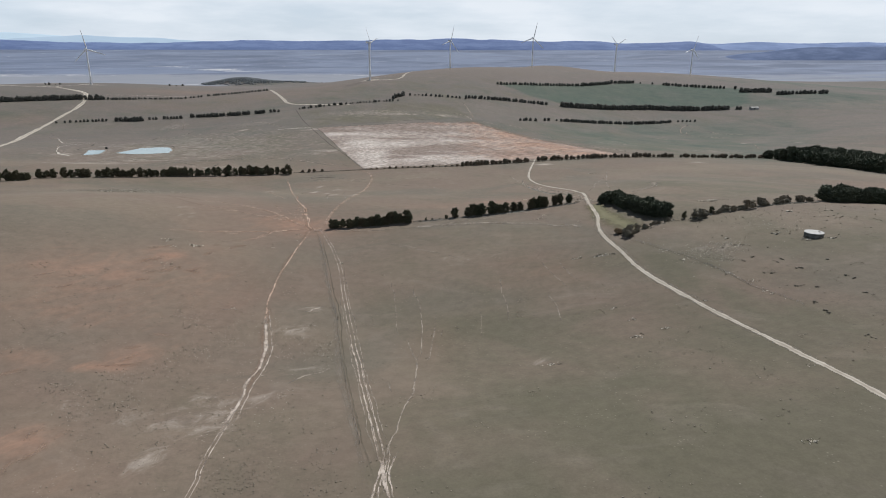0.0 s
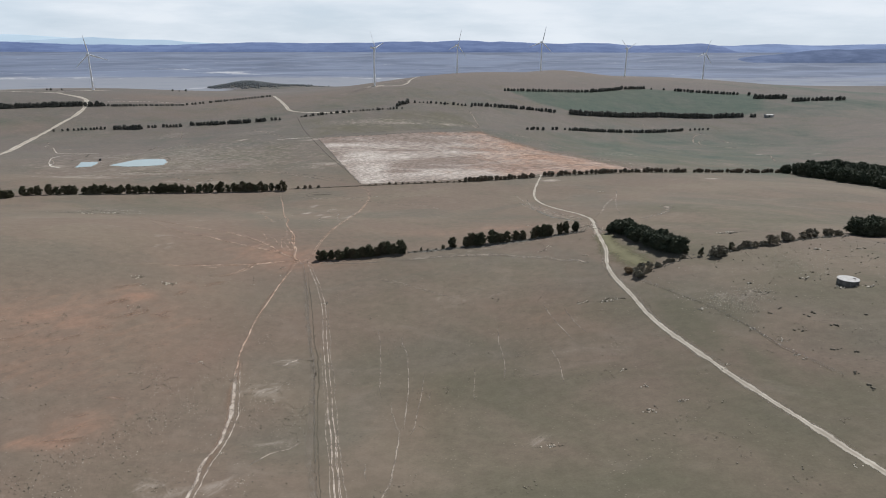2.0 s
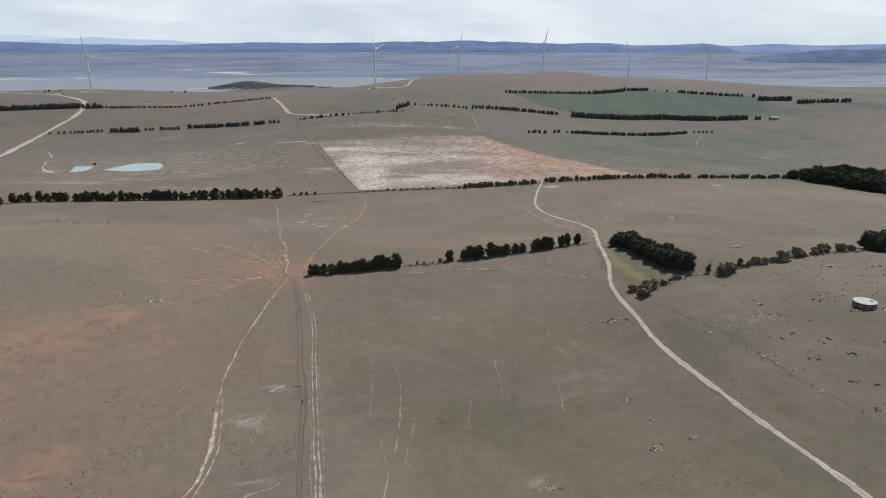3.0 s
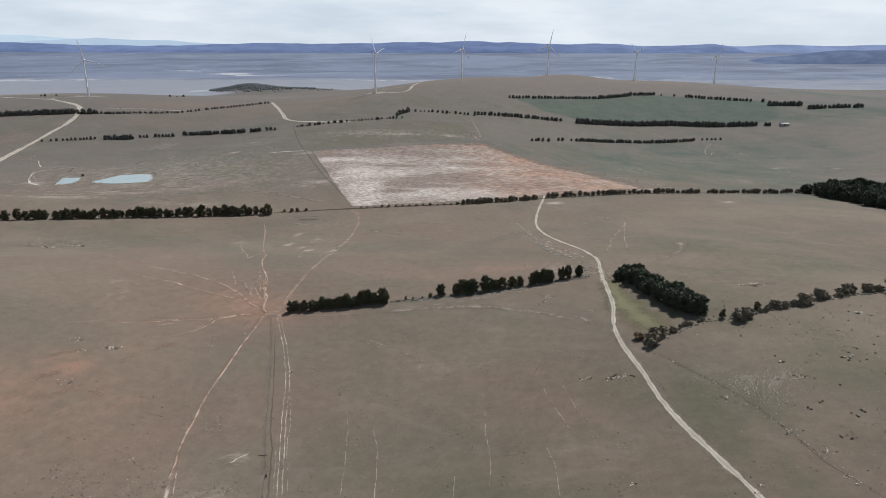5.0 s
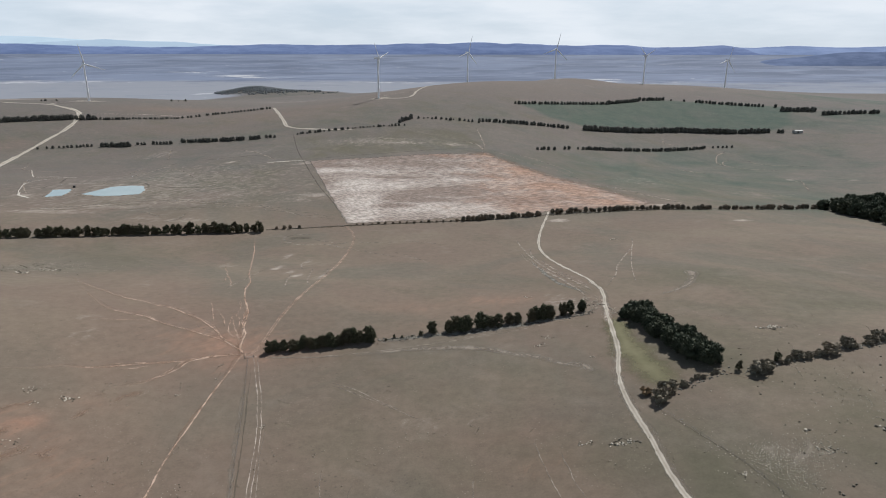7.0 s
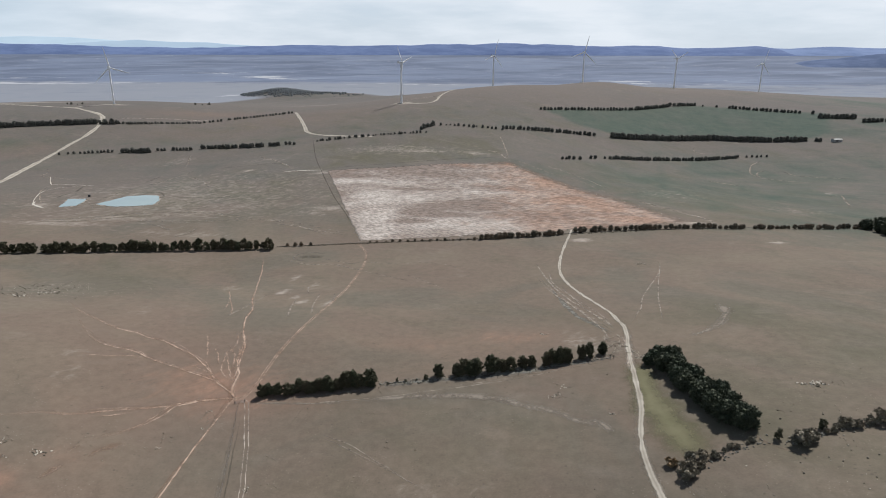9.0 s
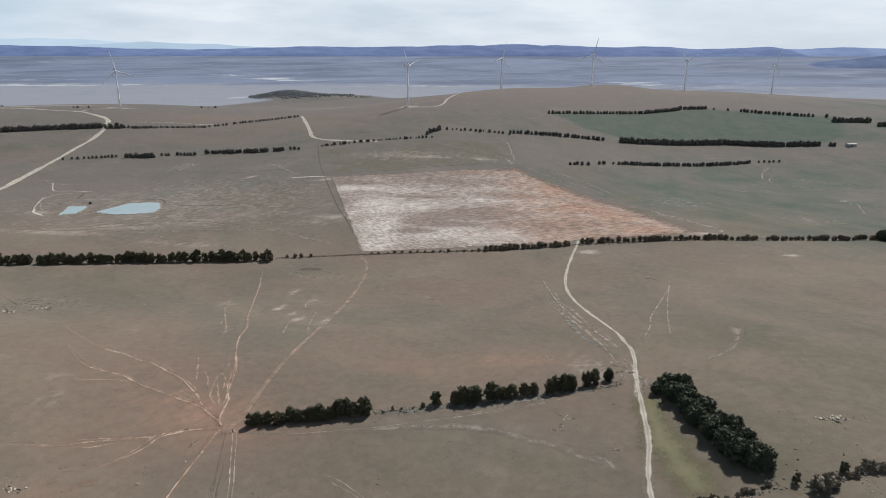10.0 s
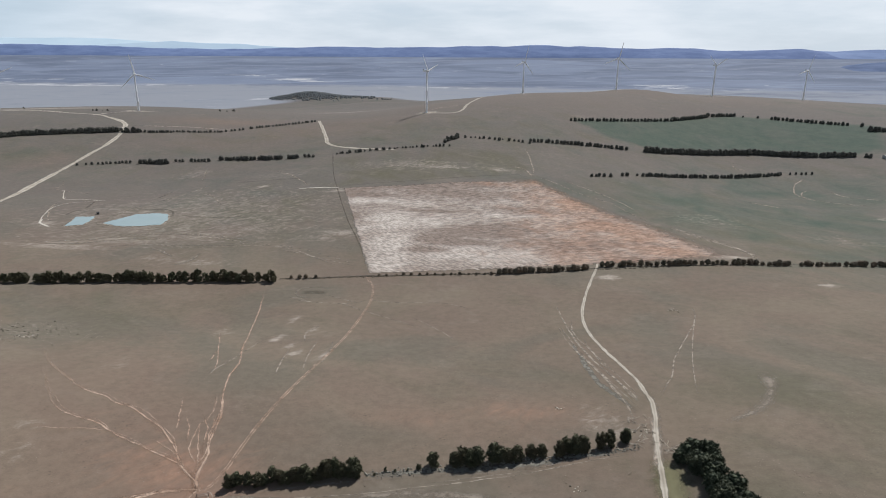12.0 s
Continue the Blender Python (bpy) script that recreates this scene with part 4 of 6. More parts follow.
TRAILS_A = [([(-8.4, 320.8), (-6.7, 301.7), (-5.9, 284.6), (-4.8, 265.7), (-3.4, 257)], 0.4), ([(-0.4, 253), (0.2, 246.6), (2, 236.3), (3.1, 232)], 0.55), ([(2.7, 312.1), (2.7, 303.5), (4.8, 292.6), (5.8, 277.9), (6.4, 265.2), (5.6, 252.7), (4.9, 238.2), (4.7, 232)], 0.55),
            ([(4.9, 238.2), (3.1, 232), (2.2, 220), (1.7, 209.8), (0.8, 199.7), (-1.1, 191.8), (-2.4, 181.8), (-3.6, 171.7), (-4.7, 165.9), (-6.1, 150)], 0.75), ([(12.3, 277.6), (12, 267.1), (9.9, 254.6), (8.8, 242.3), (7.8, 232.1), (5.3, 228)], 0.4),
            ([(46.2, 311.3), (44.6, 294.2), (45, 285.7), (44.1, 273.2), (42.8, 260.6)], 0.5), ([(32.5, 275.2), (31, 256.5), (31.2, 250.1)], 0.35), ([(64.4, 283.7), (64.8, 269), (64.2, 252.4)], 0.35), ([(-6.8, 211.9), (-5.7, 202)], 0.5), ([(14.8, 260.8), (14.3, 252.6)], 0.4),
            ([(-15.7, 380.2), (-5.4, 374.3), (4.7, 366.3), (14.3, 358.4), (18.9, 354.4)], 0.5), ([(-14.5, 378.2), (-4.4, 372.3), (5.7, 364.5), (16.3, 355.4), (27.6, 346)], 0.5)]
TRAILS_B = [([(68.9, 324), (71, 305.4), (75.4, 285.8)], 0.5), ([(77.7, 316.6), (79, 301.1), (81.3, 289.6)], 0.4), ([(-43.6, 214.7), (-38.6, 221.4), (-32.6, 224.3), (-29.6, 229)], 1.0),
            ([(101, 624), (105.7, 578.2), (111.9, 543), (119.5, 509.6), (124.5, 477)], 1.2), ([(97, 603), (102.7, 567), (110.7, 528.8), (117.3, 490.9), (121.7, 466.8)], 1.0),
            ([(99, 604), (104.6, 567.7), (111.6, 530.7), (118.4, 498), (123.5, 470.4)], 0.8), ([(101, 640), (103.9, 609.5), (109.6, 577.5)], 0.8),
            ([(194.1, 634.2), (188.2, 608.3), (159.2, 540.9), (145.7, 503.6), (134.5, 480.7)], 1.2)]
TRAILS_C = [([(189.4, 612.9), (167.7, 543.2), (153.3, 483.6)], 0.9), ([(193.7, 511), (190.2, 492.7), (182.5, 475.8), (173.3, 464.7), (163.5, 457.5), (156.7, 454.6)], 7.5),
            ([(239, 890), (261, 843), (284, 806), (291, 786), (287, 760)], 2.8), ([(-145, 765), (-120, 755), (-90, 739), (-62, 724)], 1.6),
            ([(-192, 998), (-179, 1001), (-162, 1001), (-138, 1000)], 7.0), ([(-179, 1001), (-169, 1003), (-146, 1001)], 5.0),
            ([(108, 1096), (132, 1073), (164, 1026), (196, 991), (209, 952), (225, 904)], 2.0), ([(240, 893), (253, 873), (267, 841), (280, 812), (288, 790)], 2.0)]
TRAILS_D = [([(102, 1237), (108, 1174), (109, 1113), (104, 1096)], 3.5), ([(545, 1261), (513, 1224), (490, 1169), (491, 1133)], 3.5),
            ([(510, 985), (529, 994), (527, 979), (498, 911)], 3.0), ([(395, 1088), (432, 1065)], 4.0), ([(454, 1330), (448, 1300), (472, 1290)], 3.0),
            ([(-526, 1029), (-505, 996), (-491, 979), (-469, 980), (-433, 970)], 4.0), ([(-437, 852), (-457, 887), (-476, 934), (-472, 961), (-449, 971)], 2.5),
            ([(-444, 862), (-437, 852), (-419, 838)], 6.0), ([(-261, 1121), (-224, 1079), (-184, 1017)], 3.0)]
TRAILS_E = [([(-391, 1095), (-375, 1127), (-382, 1164)], 3.0), ([(-330, 1010), (-300, 985), (-270, 940)], 2.5),
            ([(104.9, 594), (109.3, 555.9), (116.2, 525), (122.9, 496.8), (125.4, 473.9)], 1.7), ([(102.7, 567), (109, 540.4), (116.5, 498.5), (119.9, 455.7)], 1.5),
            ([(107.9, 613.3), (106.8, 588.6), (112.2, 557.4), (119.8, 519.5)], 1.4), ([(111.6, 578.3), (114.9, 550.1), (121.5, 516.8), (126.4, 485.6)], 0.8), ([(28.2, 414.1), (63.6, 420.5), (89.9, 428.2)], 0.6)]
TRAILS_F = [([(-42.9, 402.7), (-25.7, 403.4), (-1.4, 406.6), (28.2, 412.1), (63.6, 418.5), (89.9, 426.2), (116.8, 432.3)], 0.8), ([(-50.1, 402.4), (-30.4, 403.8), (-10.9, 403.8)], 2.2),
            ([(-10.9, 403.8), (13.5, 407.1), (33.3, 408.2), (48.2, 405), (62.4, 399.5), (71.4, 394), (80, 388.2), (87.8, 380.6), (95.5, 374.7), (100.2, 366.8)], 5.6), ([(20, 408), (48.2, 405), (66, 397.5)], 4.4), ([(92, 379), (97, 376), (101.5, 368)], 4.4), ([(92.4, 379.7), (101, 372.6)], 3.0),
            ([(527, 1195), (500, 1170), (500, 1130), (560, 1090)], 3.0), ([(545, 1190), (556, 1150), (610, 1110)], 3.0), ([(77, 1134), (98, 1120), (106, 1088)], 4.0),
            ([(-95.1, 645.4), (-78.1, 640.6), (-45.2, 637.1)], 1.4)]
TRAILS_G = [([(-82.1, 640.6), (-90.1, 648.4), (-100.1, 650.3)], 1.4), ([(-489, 963), (-478, 930), (-460, 900), (-440, 870), (-425, 858)], 3.0),
            ([(-564, 1087), (-548, 1060), (-541, 1035), (-500, 1020), (-470, 1010)], 2.0), ([(-332, 1052), (-345, 1000), (-360, 960)], 3.0), ([(-88.5, 561.6), (-93.2, 530.6), (-97.2, 500.5)], 0.9),
            ([(-66.5, 547.1), (-64.3, 521.1), (-62.2, 505.9)], 1.2), ([(-54.6, 562.9), (-52.4, 531.9), (-48.3, 513.3)], 0.9), ([(-300, 800), (-240, 806), (-175, 782)], 3.0),
            ([(-60.2, 640.8), (-20.3, 612.4), (4.7, 593.9)], 1.2), ([(-38.1, 645.8), (-15.1, 642.1), (20, 641.3), (40, 629.8)], 1.0)]
TRAILS_H = [([(-0.2, 612.7), (15.8, 594), (31.9, 574.7)], 0.9), ([(-43.6, 563.3), (-41.5, 542.8), (-42.4, 523.8)], 0.9), ([(-60.5, 592.3), (-64.6, 577.5), (-61.6, 562.6)], 1.1)]
TRAILS = TRAILS_A + TRAILS_B + TRAILS_C + TRAILS_D + TRAILS_E + TRAILS_F + TRAILS_G + TRAILS_H
MARKS = curve([(-200, 780), (-178, 780), (-153, 778), (-144, 777), (-131, 771), (-119, 766), (-106, 758), (-94, 749), (-82, 743), (-71, 734), (-62, 724)], 1.0)
for k in range(2, len(MARKS) - 8, 12):  # broken wheel marks in a row
    TRAILS.append(([tuple(MARKS[k]), tuple(MARKS[k + 3]), tuple(MARKS[k + 7])], 2.6))
TRAILS.append(([(-378, 775), (-321, 790), (-234, 769), (-181, 774), (-142, 772), (-103, 744), (-69, 717)], 1.8))
TRAILS.append(([(227, 944), (206, 1008), (177, 1054), (143, 1088)], 2.6))
TRAILS.append(([(240, 893), (260, 859), (278, 827), (288, 795), (287, 764)], 3.2))
for way, wide in TRAILS:
    strip("track", "faint pale trail in the grass", way, wide * (1.3 if wide >= 2.2 and way[0][1] < 650 else 1.0), M_SCUFF if wide >= 2.2 and way[0][1] < 650 else M_TRAIL, 0.09 if way[0][1] < 700 else 0.2, 2, 0, 0.3)


for way, wide in (([(-361, 921), (-342, 921), (-323, 918.6), (-310.4, 898), (-313, 889)], 4.5), ([(-297, 890), (-271, 891.7), (-244.5, 883), (-228.5, 884), (-220.7, 880.6)], 4.5), ([(-429, 922), (-438, 946), (-444, 968)], 5.0),
                  ([(-439.5, 884), (-433.5, 890), (-433, 909), (-417, 914)], 3.0), ([(-380, 866), (-372, 852), (-350, 848), (-320, 850), (-306, 862)], 3.0), ([(-366.5, 841), (-360, 846)], 3.5), ([(-300, 1060), (-200, 1060)], 3.0)):
    strip("grass_verge", "dark damp grass beside the dams", way, wide, M_RANK, 0.22, 3, 0, 0.5, "grass")
for way, wide in (([(-392, 772), (-362, 785), (-340, 796), (-314, 814), (-287.5, 822), (-248.5, 815.6), (-201, 800), (-173.4, 786.5)], 11.0), ([(-380, 770), (-345, 778), (-310, 800), (-280, 808)], 9.0),
                  ([(-314.6, 763), (-288, 776), (-254, 776), (-208, 774), (-181, 775.5)], 5.0), ([(-268, 765), (-247, 749), (-232, 739)], 6.0), ([(-221, 715), (-213, 732), (-212.7, 751)], 6.0), ([(-356, 1079), (-383, 1164)], 4.0), ([(-372.7, 985), (-368.7, 1025)], 5.0), ([(-378, 872), (-374.8, 899.5), (-371, 931), (-364.7, 940)], 2.5)):
    strip("scuff", "thin bleached grass below the farm dams", way, wide, M_SCUFF, 0.25, 3, 0, 0.8, "track")
for label, way, wide in (("white scrape beside a farm dam", [(-446, 866), (-438, 853), (-428, 845), (-418, 838)], 4.5), ("white dead-end scrape in the paddock", [(-192, 999), (-179, 1001), (-162, 1002), (-140, 1000)], 3.6),
                         ("crooked white stock trail", [(-526, 1029), (-512, 1008), (-505, 996), (-491, 979), (-469, 981), (-433, 971)], 1.5), ("pale rim of a farm dam", [(-440, 856), (-457, 887), (-474, 930), (-470, 955), (-452, 968)], 1.4)):
    strip("scrape", label, way, wide, M_CLAY, 0.3, 3, 0, 0.4, "track", fade=False)
for way in ([(-48.9, 284.3), (-44.8, 285.5), (-42.8, 288.9), (-38.8, 291.6)], [(-44.8, 283), (-41.8, 284.8)], [(-84.5, 281.5), (-80.9, 282.8)]):
    strip("scrape", "small white scrape in the grey grass", way, 1.3, M_DIRT, 0.10, 0.8, 0, 0.7, "track")
SCALDS_A = [(-137.3, 285.9, -130.3, 296), (-155.5, 279.9, -149.5, 288), (-133.9, 320.9, -126.1, 333.3), (-121.4, 312.3, -114.5, 324.6), (-167.6, 288, -161.7, 294.2), (-112, 224, -98.8, 228.7), (-107, 228, -103, 236), (-110, 238, -104, 241),
            (-110, 157, -109, 165), (-108, 163, -106, 174), (-112, 174, -111, 182), (-141.5, 210.6, -133.4, 216.6)]
SCALDS_B = [(-105, 251, -96.8, 253.6), (-112.3, 321.3, -104, 319.8), (-99.9, 356.8, -90.9, 367), (-133, 324.1, -127.1, 331.3), (-121.5, 315.4, -116.5, 323.6), (-110.2, 320.1, -105.2, 326.2), (-128.3, 300.1, -123.3, 305.1),
            (-137.5, 339.8, -126.6, 350.2), (-108.8, 341.2, -105.9, 347.5), (-128.5, 309.4, -123.5, 315.5), (-108.9, 344.4, -104.9, 350.6), (-109.3, 358.2, -105.3, 362.4)]
for i, (ax, ay, bx, by) in enumerate(SCALDS_A + SCALDS_B):  # bare red scalds, each a short smear with a paler heart
    way = [(ax, ay), ((ax + bx) / 2 + 0.6 * math.sin(i * 3), (ay + by) / 2), (bx, by)]
    strip("scald", "bare red earth scald in thin grass", way, 6.5, M_RED, 0.05, 1.2, 0, 0.7, "bare earth")
    strip("scald", "pale heart of a red earth scald", way, 1.9, M_HEART, 0.08, 1.0, 0, 0.6, "bare earth")
# a dried-up hollow with a pale rim
strip("grass_verge", "dark damp grass in a dried-up hollow", [(-92.1, 660.3), (-82.1, 661.3), (-72.1, 660.4)], 13.0, M_RANK, 0.12, 3, 0, 0.2, "grass")
strip("bank", "pale trodden rim of a dried-up hollow", [(-82 + 14 * math.cos(a * 0.785), 661 + 12 * math.sin(a * 0.785)) for a in range(1, 7)], 2.6, M_SCUFF, 0.14, 2, 0, 0.3, "bank")
strip("track", "trodden way from the hollow", [(-70.1, 655.4), (-58.1, 648.6), (-45.1, 640.9), (-38.1, 645.8)], 2.0, M_TRAIL, 0.14, 2)


# ---- sprayed field and ponds ----
def build_field():
    left = curve([(-50, 706), (-90, 843), (-116, 932), (-136, 997)], 5)
    right = curve([(109, 1093), (152, 1031), (191, 962), (239, 890), (271, 806), (284, 759)][::-1], 5)
    low = curve([(-50, 706)] + [(284, 759), (213, 743), (138, 734), (58, 719), (2, 712)][::-1], 5)
    high = curve([(-136, 997), (-85, 1010), (-28, 1026), (44, 1056), (109, 1093)], 5)
    n = 70

    def even(line):
        s = np.r_[0, np.cumsum(np.hypot(*np.diff(line, axis=0).T))]
        k = np.linspace(0, s[-1], n)
        return np.stack([np.interp(k, s, line[:, 0]), np.interp(k, s, line[:, 1])], -1)

    left, right, low, high = map(even, (left, right, low, high))
    u, v = np.meshgrid(np.linspace(0, 1, n), np.linspace(0, 1, n))
    U, V = u[..., None], v[..., None]
    place = (1 - V) * low[None] + V * high[None] + (1 - U) * left[:, None] + U * right[:, None]
    place -= (1 - U) * (1 - V) * low[0] + U * (1 - V) * low[-1] + (1 - U) * V * high[0] + U * V * high[-1]
    z = height(place[..., 0], place[..., 1]) + 0.18
    me = numpy_mesh("field", np.concatenate([place, z[..., None]], -1).reshape(-1, 3), grid_faces(n, n), M_FIELD)
    attribute(me, "across", u.ravel()), attribute(me, "along", v.ravel())
    x, y = place[..., 0].ravel(), place[..., 1].ravel()
    bright = [(-100, 937, 30, 14, 1.0), (-71, 937, 34, 12, 0.9), (-30, 930, 26, 10, 0.5), (-51, 861, 36, 34, 0.9), (-12, 870, 30, 26, 0.7), (-40, 785, 24, 40, 1.0), (-43, 733, 18, 20, 1.0), (20, 770, 40, 22, 0.8), (60, 760, 50, 20, 0.7), (113, 957, 50, 12, 0.7), (70, 900, 40, 8, 0.7), (240, 790, 14, 30, 0.6)]
    dull = [(-8, 775, 22, 9, 1.6), (22, 800, 26, 9, 1.8), (55, 828, 26, 9, 1.6), (56, 850, 34, 11, 2.0), (30, 836, 30, 10, 2.0), (4, 808, 20, 16, 1.7), (-16, 782, 12, 14, 1.0), (-12, 907, 30, 6, 1.1), (-126, 1000, 30, 24, 3.0), (-63, 1012, 60, 14, 2.2), (-100, 965, 30, 8, 1.4), (0, 1030, 60, 14, 1.4), (-97, 880, 14, 20, 1.0), (10, 985, 70, 20, 0.9), (134, 800, 40, 18, 0.7), (179, 752, 30, 10, 0.6), (90, 930, 40, 14, 0.6)]
    attribute(me, "cover", patches(x, y, bright) - patches(x, y, dull))
    attribute(me, "red", np.maximum(patches(x, y, [(155, 968, 46, 46, 0.95), (174, 876, 50, 40, 1.0), (113, 1064, 34, 20, 0.95), (212, 783, 50, 30, 0.85), (197, 841, 40, 40, 1.0), (130, 858, 30, 40, 0.6), (52, 1038, 50, 14, 0.55)]), 0.52 * step(20, 140, x)))
    tagged(new("field", me), "bleached stubble field with white rows and red soil", "field", kind="structure")


build_field()


def build_pond(label, corners):
    bm = bmesh.new()
    z = -36.35
    rim = []
    for i, ((ax, ay), (bx, by)) in enumerate(zip(corners, corners[1:] + corners[:1])):
        for j in range(6):
            k = j / 6
            rim.append(bm.verts.new((ax + (bx - ax) * k + 0.5 * math.sin(i * 9 + j * 1.7), ay + (by - ay) * k + 0.7 * math.cos(i * 7 + j * 2.3), z)))
    bm.faces.new(rim)
    bmesh.ops.triangulate(bm, faces=bm.faces[:])
    tagged(new("water", mesh_of("water", bm, M_WATER)), label, "pond", kind="structure")
    strip("bank", "bare pale mud bank of a farm dam", corners + corners[:2], 5, M_TRAIL, 0.1, 3, 0, 0.3, "bank")


build_pond("larger milky farm dam in bare ground", [(-370, 858), (-361, 880), (-353, 899), (-333, 905), (-318, 903), (-306, 878), (-304, 857), (-326, 849), (-344, 847)])
build_pond("small milky farm dam in bare ground", [(-404, 843), (-409, 864), (-415, 882), (-394, 884), (-389, 868), (-388, 850)])


# ---- wind turbines ----
def build_turbine():
    """Tower, nacelle, hub and three blades; the rotor looks along its own -y."""
    root = new("wind_turbine")
    hub = 80.0
    bm = bmesh.new()
    bmesh.ops.create_cone(bm, cap_ends=True, segments=24, radius1=9.0, radius2=8.0, depth=0.8, matrix=Matrix.Translation((0, 0, 0.1)))
    part("foundation", bm, M_CONCRETE, root, "pale concrete foundation disc")
    bm = bmesh.new()
    rings = []
    for z, r in ((0.3, 2.3), (20, 2.05), (20.05, 2.09), (20.35, 2.09), (20.4, 2.04), (42, 1.8), (42.05, 1.84), (42.35, 1.84), (42.4, 1.79), (62, 1.58), (78.3, 1.4)):
        rings.append([bm.verts.new((r * math.cos(a * math.pi / 14), r * math.sin(a * math.pi / 14), z)) for a in range(28)])
    for a, b in zip(rings, rings[1:]):
        for i in range(28):
            bm.faces.new((a[i], a[(i + 1) % 28], b[(i + 1) % 28], b[i]))
    tower = part("tower", bm, M_STEEL, root, "", True)
    bm = bmesh.new()
    box(bm, (0, -2.16, 1.9), (0.95, 0.12, 2.1))
    part("door", bm, M_CONCRETE, tower, "grey steel door")
    bm = bmesh.new()
    box(bm, (0, 2.6, hub + 0.2), (3.6, 9.8, 3.7))
    bmesh.ops.bevel(bm, geom=bm.edges[:], offset=0.7, segments=3, affect="EDGES")
    nacelle = part("nacelle", bm, M_STEEL, root)
    bm = bmesh.new()
    box(bm, (0, 6.2, hub + 2.5), (2.0, 1.6, 0.9))
    part("cooler", bm, M_CONCRETE, nacelle, "grey cooler box")
    bm = bmesh.new()
    cone(bm, (0, -2.4, hub), (0, -4.2, hub), 1.7, 1.5, 18)
    cone(bm, (0, -4.2, hub), (0, -5.5, hub), 1.5, 0.35, 18)
    part("hub", bm, M_STEEL, root, "", True)
    bm = bmesh.new()
    rows = []
    for r, chord, thick, twist in ((1.2, 1.9, 1.9, 0), (4, 2.1, 1.6, 12), (9, 3.4, 0.9, 14), (18, 2.7, 0.6, 9), (28, 2.0, 0.4, 5), (38, 1.3, 0.25, 2), (43, 0.7, 0.14, 0), (44.2, 0.15, 0.05, 0)):
        ring = []
        for i in range(10):
            a = 2 * math.pi * i / 10
            p = Matrix.Rotation(radians(twist), 2) @ Vector((chord * (0.5 * math.cos(a) + 0.15), thick * 0.5 * math.sin(a)))
            ring.append(bm.verts.new((p.x, p.y - 3.4 - 0.0012 * r * r, r)))
        rows.append(ring)
    for a, b in zip(rows, rows[1:]):
        for i in range(10):
            bm.faces.new((a[i], a[(i + 1) % 10], b[(i + 1) % 10], b[i]))
    bm.faces.new(rows[-1])
    blade = mesh_of("blade", bm, M_STEEL, True)
    for k in range(3):
        b = part("blade", blade, None, root)
        b.matrix_basis = Matrix.Translation((0, 0, hub)) @ Matrix.Rotation(radians(120 * k), 4, "Y")
    return tagged(root, "white three-bladed wind turbine standing still on the hill", "wind turbine", "wind turbines on the hill")


def turn_rotor(turbine, degrees):
    k = 0
    for ob in turbine.children:
        if ob.name.startswith("blade"):
            ob.matrix_basis = Matrix.Translation((0, 0, 80)) @ Matrix.Rotation(radians(degrees + 120 * k), 4, "Y")
            k += 1


TURBINES = [(-741, 1640, 46, -12), (-81, 1514, 72, 76), (125, 1973, 46, 15), (372, 2019, 17, 12), (642, 2085, 37, 66), (911, 2152, 30, 18), (-1110, 1690, 60, 70)]
first_turbine = build_turbine()
for i, (x, y, yaw, spin) in enumerate(TURBINES):
    m = pose(x, y, ground_z(x, y) - 0.15, 0, 0, yaw)
    if i:
        turn_rotor(copy_thing(first_turbine, m), spin)
first_turbine.matrix_basis = pose(TURBINES[0][0], TURBINES[0][1], ground_z(*TURBINES[0][:2]) - 0.15, 0, 0, TURBINES[0][2])
turn_rotor(first_turbine, TURBINES[0][3])


# ---- trees ----
def crown_clumps(bm, rng, top, base, wide, n, size, shape, core=3):
    """Dark inner clumps along boughs, with sprays of needles or twigs round them; shape gives the half-width at each height."""
    count = max(7, n // 8)
    boughs = [((i + rng.random()) / count, rng.random() * 6.283, 0.7 + 0.45 * rng.random()) for i in range(count)]
    for i in range(n):
        k, a, reach = boughs[i % count]
        r = (0.25 + 0.8 * math.sqrt(rng.random())) * shape(k) * wide * reach
        a2, z = a + rng.gauss(0, 0.28), base + (top - base) * k + rng.gauss(0, 0.05 * (top - base)) + 0.12 * r
        s = size * (0.65 + 0.7 * rng.random()) * (0.75 + 0.4 * shape(k))
        c = (r * math.cos(a2), r * math.sin(a2), max(z, s * 0.5))
        if i % core == 0:
            blob(bm, (c[0] * 0.82, c[1] * 0.82, c[2]), s * 1.15, (1, 1, 0.8), 0.4, rng)
        tuft(bm, c, (0.7 * math.cos(a2), 0.7 * math.sin(a2), 0.6), s * 1.6, 12, rng)


def round_crown(bm, rng, top, base, wide, n, size, shape):
    """A close crown of overlapping leafy clumps with a few stray sprays."""
    for i in range(n):
        k = (i + rng.random()) / n
        r, a = shape(k) * wide * math.sqrt(rng.random()) * 0.72, i * 2.4 + rng.gauss(0, 0.3)
        c = (r * math.cos(a), r * math.sin(a), base + (top - base) * k)
        s = size * rng.uniform(0.8, 1.25) * (0.7 + 0.35 * shape(k))
        blob(bm, c, s, (1, 1, 0.9), 0.3, rng)
        if i % 2:
            tuft(bm, c, (0.6 * math.cos(a), 0.6 * math.sin(a), 0.7), s * 1.35, 7, rng)


